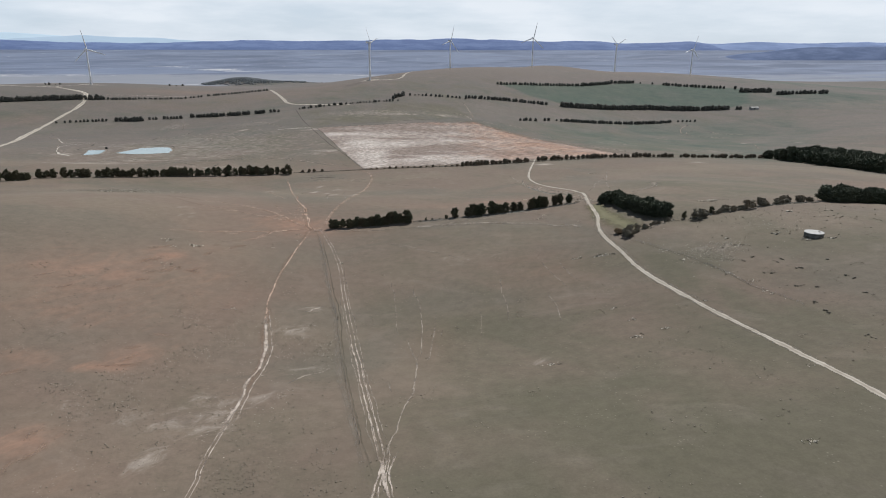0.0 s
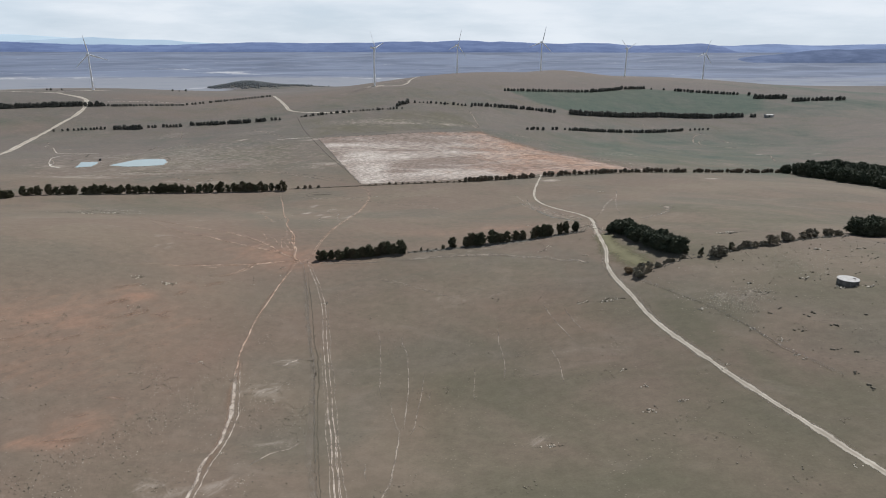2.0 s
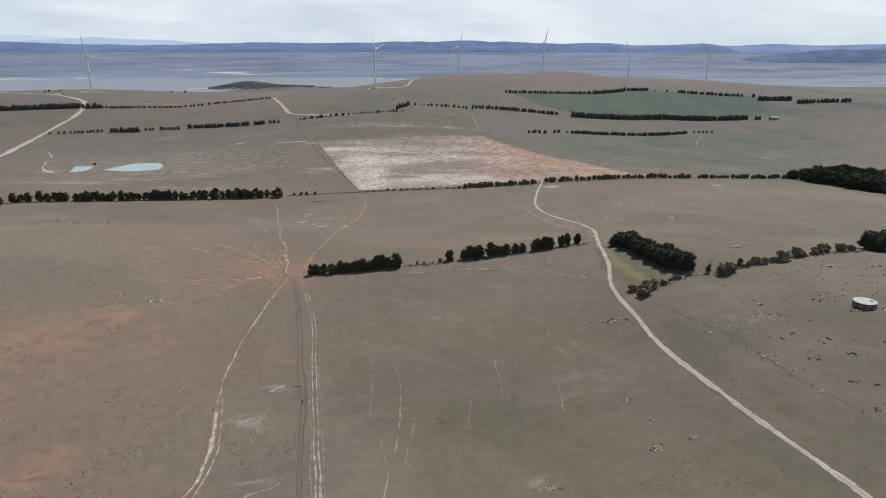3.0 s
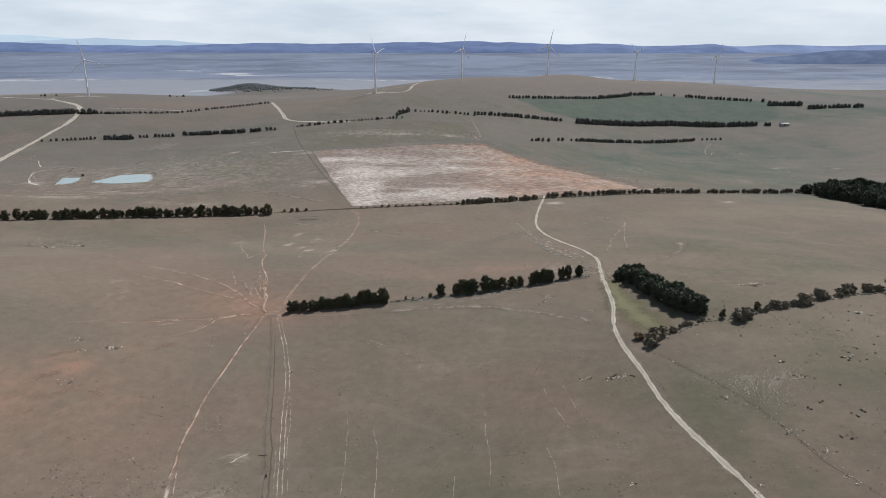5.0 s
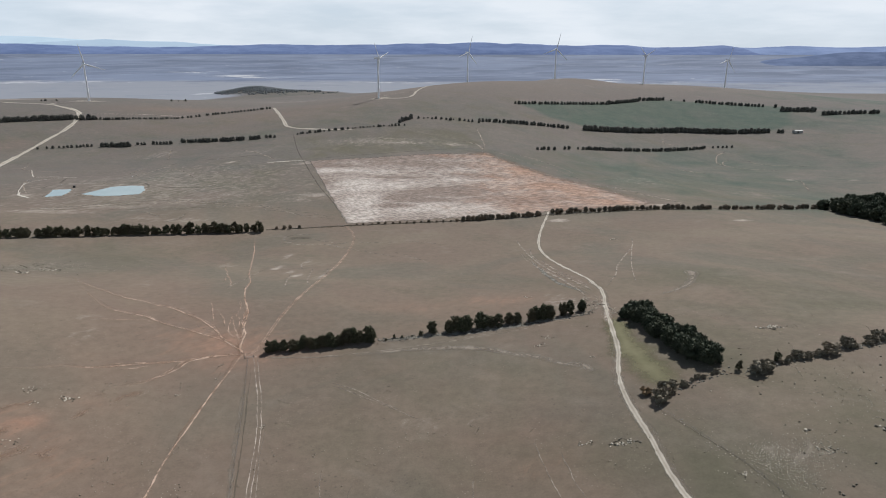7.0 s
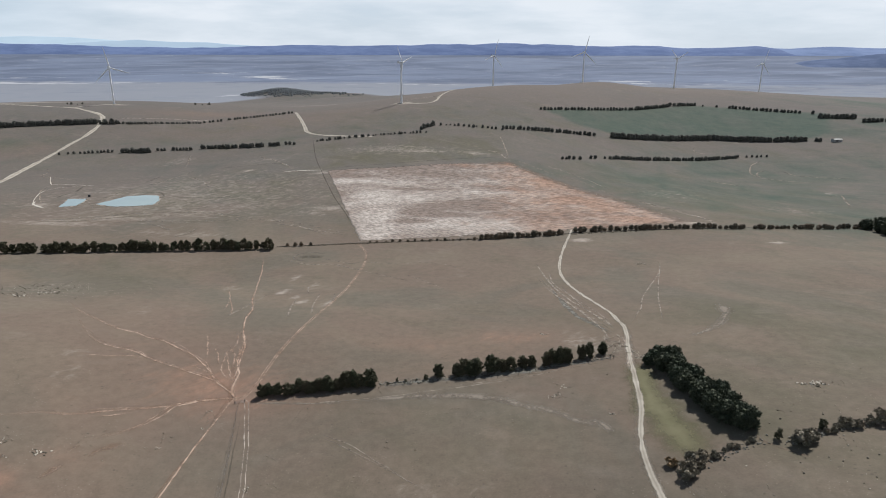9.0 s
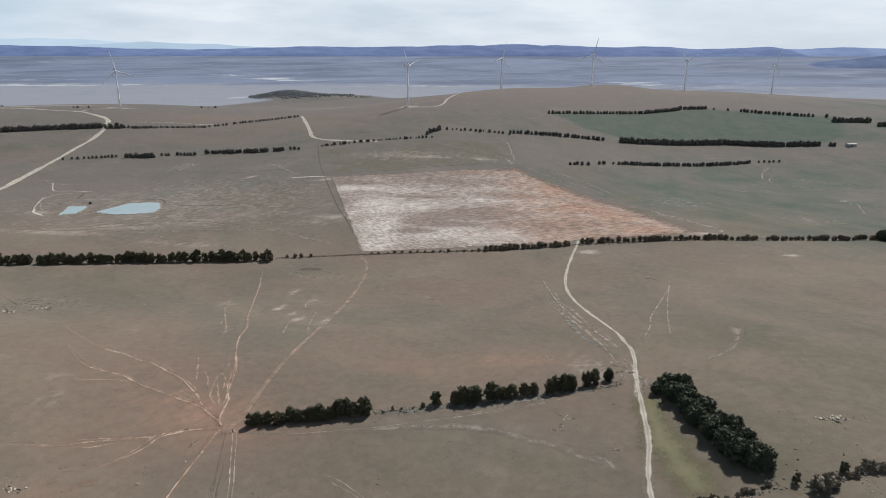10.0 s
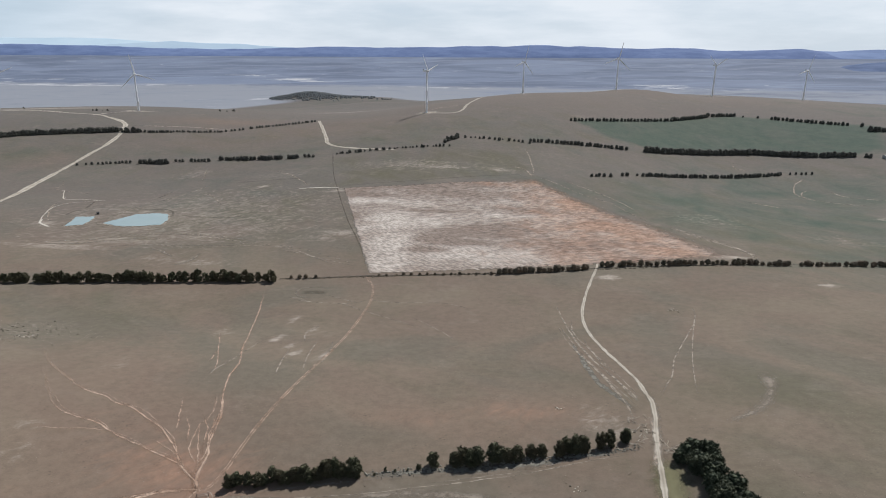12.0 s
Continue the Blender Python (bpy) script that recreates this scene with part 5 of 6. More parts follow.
def build_tree(name, label, category, group, leaf, tall, wide, clumps, size, shape, seed, bare=0.06, crown=crown_clumps):
    rng = random.Random(seed)
    root = new(name)
    bm = bmesh.new()
    cone(bm, (0, 0, -0.4), (rng.gauss(0, 0.1), rng.gauss(0, 0.1), tall * 0.55), 0.03 * tall, 0.017 * tall, 7)
    cone(bm, (0, 0, tall * 0.5), (rng.gauss(0, 0.2), rng.gauss(0, 0.2), tall * 0.93), 0.017 * tall, 0.004 * tall, 6)
    for i in range(5):
        a, z = rng.random() * 6.283, tall * (0.15 + 0.14 * i)
        cone(bm, (0, 0, z), (math.cos(a) * wide * 0.6, math.sin(a) * wide * 0.6, z + tall * 0.1), 0.008 * tall, 0.003 * tall, 5)
    part("trunk", bm, M_BARK, root)
    bm = bmesh.new()
    crown(bm, rng, tall * 0.95, tall * bare, wide, clumps, size, shape)
    part("crown", bm, leaf, root)
    return tagged(root, label, category, group)


def pine_shape(k):
    return 0.78 + 0.5 * k if k < 0.35 else 1.0 * (1.02 - k) ** 0.5 + 0.2


def round_shape(k):
    return math.sqrt(max(0.05, 1 - (2 * k - 0.85) ** 2 * 0.75))


def column_shape(k):
    return 0.85 if k < 0.7 else 0.85 * (1.05 - k) / 0.35 + 0.1


def thicket_shape(k):
    return 0.95 - 0.5 * k * k


# one of each sort, built small-footed at the origin; each is then set out in rows
def family(count, *args, **more):
    made = []
    for i in range(count):
        a = list(args)
        a[5] *= 0.9 + 0.2 * i / max(1, count - 1)
        made.append(build_tree(*a, seed=100 + len(bpy.data.objects) + i, **more))
    return made


PINES = family(5, "pine_tree", "dark green pine in a paddock windbreak", "tree", "pines of the near windbreak", M_PINE, 6.9, 2.75, 280, 0.52, pine_shape)
LINE_PINES = family(4, "pine_tree", "dark green pine in a long windbreak", "tree", "pines of the long windbreak", M_PINE, 10.2, 3.9, 220, 0.80, pine_shape)
GROVE = family(4, "pine_tree", "broad dark pine in a dense grove", "tree", "pines of the groves", M_GROVE, 8.6, 4.9, 420, 0.84, round_shape)
HEDGE = family(4, "hedge_shrub", "dark brownish shrub in a roadside hedge", "shrub", "shrubs of the hedge line", M_HEDGE, 4.2, 2.5, 44, 0.85, round_shape, bare=0.2, crown=round_crown)
SHRUBS = family(3, "shrub", "grey-brown leafless shrub beside a fence", "shrub", "shrubs by the fence", M_SHRUB, 3.6, 2.3, 150, 0.44, round_shape, bare=0.1)
RUSSET = family(1, "shrub", "russet-leaved shrub beside the grove fence", "shrub", "shrubs by the fence", M_RUSSET, 3.4, 2.3, 150, 0.44, round_shape, bare=0.1)
SAPLINGS = family(2, "small_pine", "small dark pine in a fence line", "tree", "small pines by the fence", M_PINE, 4.2, 1.3, 90, 0.4, pine_shape)
used = set()


def plant(sorts, x, y, scale=1.0, rng=random, sink=0.1):
    ob = rng.choice(sorts)
    turn = rng.random() * 360
    m = pose(x, y, ground_z(x, y) - sink, 0, 0, turn)
    if ob.name not in used:
        used.add(ob.name)
        ob.matrix_basis = m @ Matrix.Diagonal((scale, scale, scale, 1))
        return ob
    made = copy_thing(ob, m)
    made.scale = [scale * (0.93 + 0.14 * rng.random()) for _ in range(3)]
    return made


def row(sorts, ends, gap, scale=1.0, spread_by=0.6, vary=0.18, seed=1, skip=0.0):
    rng = random.Random(seed + int(ends[0] * 13 + ends[1] * 7))
    x0, y0, x1, y1 = ends
    n = max(1, round(math.hypot(x1 - x0, y1 - y0) / gap) + 1)
    for i in range(n):
        if rng.random() < skip:
            continue
        k = i / (n - 1) if n > 1 else 0.5
        plant(sorts, x0 + (x1 - x0) * k + rng.gauss(0, spread_by), y0 + (y1 - y0) * k + rng.gauss(0, spread_by), scale * (1 + vary * rng.uniform(-1, 1)), rng)


def lerp_scale(a, b, k):
    return a + (b - a) * k


# the near windbreak beside the gate
rng_n = random.Random(5)
for i in range(17):
    k = i / 16
    plant(PINES, -47 + 48.5 * k + rng_n.gauss(0, 0.7), 408.8 + 10.2 * k + rng_n.gauss(0, 0.8), lerp_scale(0.78, 1.05, k) * rng_n.uniform(0.82, 1.14), rng_n)
for ends in ((31, 425.6, 31.5, 425.8), (40.5, 426.2, 49.5, 427.2), (56.5, 428.4, 65.5, 429.4), (71.5, 431.2, 76, 431.8), (83, 432.8, 93, 435), (100.5, 437, 104.5, 437.4), (111.8, 441.6, 111.8, 441.6)):
    row(PINES, ends, 3.4, 1.0, 0.25, 0.14)
for x, y, s in ((8.1, 419, 0.35), (12.1, 421.7, 0.5), (16.1, 421.3, 0.4), (21.1, 422, 0.3), (25.6, 423.1, 0.75)):
    plant(SAPLINGS, x, y, s, rng_n)

# the grove beside the road, two to three deep
GROVE_FRONT = [(134.5, 414), (136, 404), (136.8, 394), (138, 384), (140.5, 374.5), (143.5, 366.5), (147, 360.5)]
GROVE_BACK = [(139, 411), (141.2, 402), (143.5, 393), (145.5, 384), (147.3, 375), (148.5, 366.5)]
for x, y in GROVE_FRONT + GROVE_BACK:
    plant(GROVE, x + rng_n.gauss(0, 0.6), y + rng_n.gauss(0, 0.8), rng_n.uniform(0.74, 0.92), rng_n)
for x, y, s in ((138.6, 398.5, 0.72), (139.6, 389, 0.74), (141.8, 380, 0.74), (144.2, 371, 0.72), (129.5, 424, 0.6), (132.5, 426, 0.72), (136, 427.5, 0.78), (140, 425.5, 0.74), (134.5, 421, 0.7), (140, 418, 0.72)):
    plant(GROVE, x, y, s, rng_n)

# the long windbreak
for ends in ((-478, 556, -400, 600), (-394, 603, -372, 614), (-366, 616, -352, 625), (-349, 640, -340, 646), (-331, 650, -326, 651), (-320, 652, -311, 655), (-302, 656, -276, 662),
             (-271, 663, -251, 667), (-245, 668, -245, 668), (-241, 669, -233, 671), (-228, 671, -213, 673), (-208, 674, -202, 675), (-197, 676, -191, 677), (-185, 678, -154, 681), (-149, 681, -135, 683), (-129, 683, -123, 683)):
    row(LINE_PINES, ends, 4.6, 0.81, 0.5, 0.16)

# the hedge along the middle fence
row(HEDGE, (-110, 691, -90, 694), 6, 0.7, 0.8)
row(HEDGE, (-39, 703, 54, 710), 6.5, 0.5, 0.6, 0.35)
row(HEDGE, (61, 712, 134, 726), 4.2, 1.05, 0.7, 0.25)
row(HEDGE, (147, 733, 283, 749), 4.8, 1.0, 0.8, 0.3)
row(HEDGE, (290, 747, 308, 752), 4.6, 1.0, 0.8, 0.25)
row(HEDGE, (319, 752, 434, 780), 4.8, 1.0, 0.8, 0.25)

# the dark groves on the right-hand slope
rng_g = random.Random(9)
for i in range(13):
    for j in range(7):
        k = i / 12
        x = 440 + 22 * k + 12.5 * j + rng_g.gauss(0, 1.8)
        y = 778 - 165 * k + 5 * j + rng_g.gauss(0, 1.8)
        plant(GROVE, x, y, rng_g.uniform(1.15, 1.5), rng_g)
for i in range(11):
    for j in range(2):
        plant(GROVE, 255.3 + 5.3 * i + rng_g.gauss(0, 0.8), 374.9 + 1.35 * i + 6 * j + rng_g.gauss(0, 0.8), rng_g.uniform(0.85, 1.05), rng_g)

# shrubs at the corner of the grove and along the fence beyond
for x, y, s in ((115.2, 344, 0.95), (119.6, 339.8, 1.1), (122.5, 344.6, 1.0), (126.4, 345.6, 0.8), (130.4, 345.7, 0.7), (117.7, 335.6, 1.0), (120.7, 336.1, 0.8), (124.5, 340.9, 0.7)):
    plant(RUSSET if x < 117 and y > 340 else SHRUBS, x, y, s, rng_g)
for x, y, s in ((161, 347.5, 1.35), (165, 349.5, 1.1), (180.7, 356.6, 1.1), (184.8, 355.8, 0.8), (189.8, 356.9, 0.8), (194.8, 358.1, 1.35), (204.5, 364, 1.3), (209.5, 366, 0.7), (218.5, 368.3, 1.1), (224.4, 372.2, 1.25), (233.7, 372.7, 1.2), (239.8, 374, 0.9)):
    plant(SHRUBS, x, y, s, rng_g)
for i in range(16):
    k = rng_g.random()
    plant(SHRUBS, 159 + 84 * k, 349 + 26 * k + rng_g.gauss(0, 0.9), rng_g.uniform(0.35, 0.7), rng_g)
for i in range(9):
    k = (i + rng_g.random()) / 9
    plant(SHRUBS, 125.5 + 21.5 * k, 344.2 + 8 * k + rng_g.gauss(0, 0.6), rng_g.uniform(0.3, 0.55), rng_g)
plant(SAPLINGS, 154.9, 352, 1.0, rng_g)
plant(SAPLINGS, 172.7, 356.3, 1.0, rng_g)

# far windbreaks, paddock by paddock: trees too small and too many to tell apart
def far_kinds():
    kinds = []
    for i in range(5):
        rng = random.Random(300 + i)
        bm = bmesh.new()
        cone(bm, (0, 0, -0.4), (0, 0, 5.5), 0.3, 0.1, 5)
        bmesh.ops.triangulate(bm, faces=bm.faces[:])
        stem = len(bm.faces)
        round_crown(bm, rng, 8.3, 1.3, 4.7, 38, 1.85, column_shape if i < 3 else thicket_shape)
        bm.verts.index_update()
        kinds.append((np.array([v.co for v in bm.verts]), np.array([[v.index for v in f.verts] for f in bm.faces]), stem))
        bm.free()
    return kinds


def build_far_rows():
    kinds = far_kinds()
    rng = random.Random(77)
    spots = []

    def line(ends, gap, scale, loose=0.9, vary=0.15):
        x0, y0, x1, y1 = ends
        n = max(1, round(math.hypot(x1 - x0, y1 - y0) / gap) + 1)
        for i in range(n):
            k = i / (n - 1) if n > 1 else 0.5
            spots.append((x0 + (x1 - x0) * k + rng.gauss(0, loose), y0 + (y1 - y0) * k + rng.gauss(0, loose), 0.9 * scale * (1 + vary * rng.uniform(-1, 1))))

    line((-905, 1268, -815, 1334), 5.2, 1.15)
    line((-812, 1340, -660, 1401), 5.2, 1.15), line((-647, 1401, -621, 1407), 5, 1.15)
    line((-614, 1408, -558, 1419), 4, 0.55), line((-557, 1422, -467, 1435), 5, 0.48), line((-462, 1441, -435, 1459), 8, 0.55), line((-427, 1471, -314, 1539), 6.5, 0.55)
    for ends, gap, scale in zip([(-600, 1178, -600, 1178), (-588, 1183, -571, 1189), (-565, 1190, -527, 1205), (-508, 1203, -464, 1203), (-457, 1215, -445, 1214), (-430, 1216, -402, 1213), (-385, 1221, -280, 1201), (-267, 1200, -250, 1197), (-241, 1200, -225, 1195)], (8, 8, 6, 4.6, 7, 6, 4.8, 4.8, 7), (0.5, 0.5, 0.6, 0.88, 0.6, 0.65, 0.78, 0.78, 0.6)):
        line(ends, gap, scale)
    for ends, gap, scale in zip([(-193, 1202, -18, 1225), (-27, 1248, -6, 1278), (5, 1279, 109, 1270)], (6, 5.5, 8), (0.5, 0.75, 0.5)):
        line(ends, gap, scale, 1.5, 0.35)
    for ends, gap, scale in zip([(112, 1279, 274, 1315), (308, 1324, 502, 1391), (511, 1393, 674, 1382)], (6.5, 6, 6), (0.72, 1.1, 1.1)):
        line(ends, gap, scale)
    for ends, gap, scale in zip([(195, 1451, 404, 1560), (407, 1563, 491, 1622), (499, 1632, 558, 1654), (575, 1648, 575, 1648), (604, 1648, 604, 1648), (631, 1641, 761, 1597), (784, 1585, 784, 1585), (783, 1548, 846, 1536)], (8, 6, 6, 8, 8, 7, 8, 7), (0.7, 0.85, 0.85, 0.6, 0.6, 0.8, 0.85, 1.15)):
        line(ends, gap, scale)
    line((845, 1500, 960, 1505), 9, 1.0)
    for ends, gap, scale in zip([(191, 1126, 211, 1137), (221, 1141, 221, 1141), (239, 1154, 248, 1159), (263, 1168, 263, 1168), (273, 1171, 511, 1278), (529, 1283, 564, 1288)], (7, 8, 8, 8, 5.5, 10), (0.6, 0.6, 0.6, 0.5, 0.68, 0.5)):
        line(ends, gap, scale)
    for ends in [(-842, 1622, -804, 1625), (-585, 1723, -559, 1747), (-1080, 1725, -1066, 1717)]:
        line(ends, 11, 0.5, 5.0, 0.6)
    line((700, 1372, 693, 1377), 8, 0.9, 2)
    xs, ys = np.array([s[0] for s in spots]), np.array([s[1] for s in spots])
    zs = height(xs, ys)
    verts, faces, slots, at = [], [], [], 0
    for (x, y, s), z in zip(spots, zs):
        v, f, stem = kinds[rng.randrange(len(kinds))]
        a = rng.random() * 6.283
        q = v @ np.array([[math.cos(a), -math.sin(a), 0], [math.sin(a), math.cos(a), 0], [0, 0, 1]]) * (s * rng.uniform(0.9, 1.15), s * rng.uniform(0.9, 1.15), s)
        verts.append(q + (x, y, z - 0.1)), faces.append(f + at)
        slots.append(np.r_[np.ones(stem, np.int32), np.zeros(len(f) - stem, np.int32)])
        at += len(v)
    me = numpy_mesh("windbreak_trees", np.concatenate(verts), np.concatenate(faces), M_FAR_NEEDLES, False)
    me.materials.append(M_BARK)
    me.polygons.foreach_set("material_index", np.concatenate(slots))
    tagged(new("windbreak_trees", me), "rows of dark windbreak trees between the far paddocks", "trees", kind="stuff")


build_far_rows()

# scrub on the island in the lake
def scatter(name, label, category, material, spots, seed, kind="stuff"):
    """Many small uneven clumps in one mesh: x, y, radius of each."""
    rng = random.Random(seed)
    verts, faces = [], []
    base = bmesh.new()
    bmesh.ops.create_icosphere(base, subdivisions=1, radius=1)
    bv, bf = np.array([v.co for v in base.verts]), np.array([[v.index for v in f.verts] for f in base.faces])
    base.free()
    xy = np.array([s[:2] for s in spots])
    zs = height(xy[:, 0], xy[:, 1])
    for (x, y, r, squash), z in zip(spots, zs):
        q = bv * (r * np.array([rng.uniform(0.8, 1.25) for _ in range(len(bv))])[:, None]) * (1, 1, squash)
        a = rng.random() * 6.283
        q = q @ np.array([[math.cos(a), -math.sin(a), 0], [math.sin(a), math.cos(a), 0], [0, 0, 1]])
        faces.append(bf + len(verts) * len(bv))
        verts.append(q + (x, y, z + r * squash * 0.35))
    me = numpy_mesh(name, np.concatenate(verts), np.concatenate(faces), material, False)
    return tagged(new(name, me), label, category, kind=kind)


HEAPS_A = [(187.5, 392.5, 4.5, 30, 0.6), (96.9, 315.4, 2.5, 14, 0.5), (101.2, 315.7, 4.0, 14, 0.45), (85.9, 319.1, 3.0, 12, 0.4), (51.2, 211.6, 2.6, 20, 0.32), (86, 223.4, 2.6, 18, 0.35),
           (98.3, 225.8, 2.0, 9, 0.35), (90, 240, 1.8, 6, 0.35), (86.1, 254, 2.0, 6, 0.35), (100, 137.7, 1.8, 18, 0.24), (-116.2, 354.5, 3.0, 14, 0.5), (-238, 527, 5.0, 12, 0.8),
           (-229, 539, 5.0, 10, 0.8), (82.8, 401.1, 4.0, 10, 0.45), (88, 407.5, 3.0, 6, 0.4), (87.2, 475.2, 2.5, 9, 0.45)]
HEAPS_B = [(179.1, 627.7, 5.0, 10, 0.5), (122.7, 449.6, 3.5, 10, 0.5), (156.8, 293.7, 5.0, 16, 0.4), (-36.5, 346, 2.4, 8, 0.35), (-132.9, 356.5, 4.0, 8, 0.45), (-121.7, 324.8, 5, 9, 0.4), (120.2, 243, 1.2, 5, 0.35), (103.3, 381.8, 2.2, 10, 0.3), (-66.8, 393.7, 2.0, 6, 0.35), (-65.4, 381.2, 1.4, 5, 0.3), (-77.7, 366.1, 1.8, 6, 0.3), (-126.7, 348.5, 2.0, 5, 0.3), (122.4, 177.3, 1.8, 5, 0.25),
           (117.8, 240.4, 1.0, 4, 0.35), (129.6, 290.2, 2.5, 8, 0.35), (139.7, 264.9, 3, 8, 0.35), (142.7, 252.4, 3, 8, 0.35), (-79.4, 283.7, 1.6, 5, 0.4), (187.1, 287.5, 2.5, 12, 0.5), (180.8, 302.7, 3.5, 6, 0.6),
           (197.6, 285, 3.0, 8, 0.6), (228.6, 338.3, 3, 4, 0.6)]
HEAPS_C = [(157, 306.3, 1.5, 4, 0.6), (209.9, 342.2, 4, 5, 0.8)]
HEAPS = HEAPS_A + HEAPS_B + HEAPS_C
rng_s = random.Random(21)
island = []
for i in range(1500):
    x, y = rng_s.gauss(-650, 95), rng_s.gauss(2750, 55)
    if height(x, y) > -57:
        island.append((x, y, rng_s.uniform(2.2, 4.6), 0.8))
for i in range(60):
    x = rng_s.uniform(-560, -330)
    island.append((x, 2760 - 0.35 * (x + 560) + rng_s.gauss(0, 14), rng_s.uniform(2.0, 4.0), 0.8))
crests = [(-765 + rng_s.gauss(0, 9), 2745 + rng_s.gauss(0, 12), rng_s.uniform(3.0, 4.4), 0.9) for i in range(16)]
crests += [(rng_s.uniform(-750, -560), 2790 + rng_s.gauss(0, 12), rng_s.uniform(2.6, 4.2), 0.9) for i in range(26)] + [(rng_s.uniform(-720, -600), 2690 + rng_s.gauss(0, 12), rng_s.uniform(2.2, 3.6), 0.9) for i in range(16)]
crests += [(x, 2752 - 0.16 * (x + 560), rng_s.uniform(2.2, 3.6), 0.9) for x in (-548, -532, -520, -498, -480, -462, -450, -428)]
scatter("island_trees", "dark low trees round the rim of the island", "trees", M_FAR_NEEDLES, crests, 4)
scatter("island_scrub", "dark scrub covering a low island in the lake", "scrub", M_SCRUB, island, 3)

# rush tussocks and thistles in the grass
tufts = []
for cx, cy, rx, ry, n in ((-71.8, 189.6, 24, 45, 320), (-44, 258.4, 12, 40, 240), (-40.1, 160.2, 16, 30, 160), (-120, 170, 25, 40, 70), (60.7, 131.5, 60, 22, 50), (60.4, 252, 90, 110, 120), (-131.5, 302.2, 60, 80, 24), (-59.6, 328.8, 20, 50, 120), (0, 480, 200, 90, 120)):
    for i in range(n // 9):
        gx, gy = rng_s.gauss(cx, rx * 0.6), rng_s.gauss(cy, ry * 0.6)
        for k in range(rng_s.randint(2, 13)):
            tufts.append((rng_s.gauss(gx, 2.2), rng_s.gauss(gy, 2.2), rng_s.uniform(0.07, 0.20), rng_s.uniform(0.3, 0.55)))
for gx, gy, n in ((-47, 157, 60), (-42, 149, 70), (-46, 146, 60), (-56, 160, 30), (-89.6, 237.2, 26), (-86.5, 249, 24), (-73.2, 264, 40), (-38.3, 237.4, 34), (-32.3, 243, 26), (-44.3, 235.6, 20), (-102, 216, 30), (-105, 196, 40), (-95, 193, 40), (-118.2, 205.2, 30), (-100, 178, 24), (-76.9, 182.7, 30), (-23.1, 142.5, 40), (-28.1, 154.5, 24), (-50, 175, 40)):
    for k in range(n):
        tufts.append((rng_s.gauss(gx, 4.0), rng_s.gauss(gy, 4.5), rng_s.uniform(0.08, 0.24), rng_s.uniform(0.35, 0.6)))
STONY = [(-118.2, 207.2), (-104.5, 217.2), (-92.9, 224.8), (-113.4, 203.2), (-78.9, 240.2), (-74.8, 254.5), (-105, 204), (-92.8, 199.7), (-106, 190), (-93.9, 194.8), (-88.6, 233.2), (-76.4, 238.6), (-71.2, 249.1), (-73.2, 272), (-64, 273.4), (-31.4, 241.1), (-48.2, 241.3), (-56.1, 307.4), (-87.6, 269.1), (-94.8, 216.6), (-84.6, 218.3), (-43.8, 204.2), (-40, 190), (-57.8, 189.6)]
STONY += [(-36.6, 242.1), (-33.5, 248.1), (-45.1, 254.7), (-62.6, 270.4), (-91, 262), (-89.6, 270.4), (-83.7, 259.3), (-56, 266), (-50.4, 251.1), (-43.3, 267.2), (-33, 233.7), (-31.4, 254.2), (-85.6, 242.7), (-99.2, 273.2)]
for gx, gy in STONY:
    for k in range(16):
        tufts.append((rng_s.gauss(gx, 3.2), rng_s.gauss(gy, 3.2), rng_s.uniform(0.09, 0.30), rng_s.uniform(0.5, 0.8)))
scatter("tussocks", "dull rush tussocks dotted over the pasture", "grass", M_TUSSOCK, tufts, 5)
pale_tufts = []
for i in range(380):
    gx, gy = rng_s.uniform(-170, 230), rng_s.uniform(120, 420)
    for k in range(rng_s.randint(2, 10)):
        pale_tufts.append((rng_s.gauss(gx, 2.6), rng_s.gauss(gy, 2.6), rng_s.uniform(0.10, 0.30), rng_s.uniform(0.5, 0.9)))
scatter("grass_tufts", "bleached grass tufts scattered over the paddocks", "grass", M_STRAW, pale_tufts, 15)
dark = []
for x, y in [(151.1, 258), (153.3, 256.1), (164.6, 256.2), (166.1, 256), (155.2, 239.3), (156.7, 239.4), (161, 235.1), (152.1, 222.8), (151.5, 214.4), (150.7, 212.2), (180, 260.5), (175.7, 241.5), (176.5, 237.5), (164.1, 268.6), (161.1, 266.7), (155.5, 277.1), (150.4, 274.8), (150, 190.6), (151, 188.4), (171.3, 223.6)]:
    for i in range(rng_s.randint(2, 4)):
        dark.append((x + rng_s.gauss(0, 0.5), y + rng_s.gauss(0, 0.5), rng_s.uniform(0.3, 0.5), 0.8))
for i in range(120):
    dark.append((rng_s.uniform(150, 270), rng_s.uniform(280, 372), rng_s.uniform(0.2, 0.45), 0.8))
for i in range(110):
    dark.append((rng_s.gauss(-235, 17), rng_s.gauss(546, 11), rng_s.uniform(0.25, 0.6), 0.7))
# dark clumps among heaped stones, added in place of the shadows between them
for x, y, across, n, size in HEAPS:
    for i in range(n // 2):
        dark.append((x + rng_s.gauss(0, across * 0.5), y + rng_s.gauss(0, across * 0.35), rng_s.uniform(0.6, 1.1) * size, 0.7))
scatter("thistle_clumps", "dark thistle clumps scattered over the stony rise, and dark clumps for shadows in the heaps", "weeds", M_TUSSOCK, dark, 6)
low = []
for i in range(420):
    k = rng_s.random()
    low.append((2 + 113 * k + rng_s.gauss(0, 1.5), 419 + 17 * k + rng_s.gauss(0, 1.3), rng_s.uniform(0.2, 0.55), 0.7))
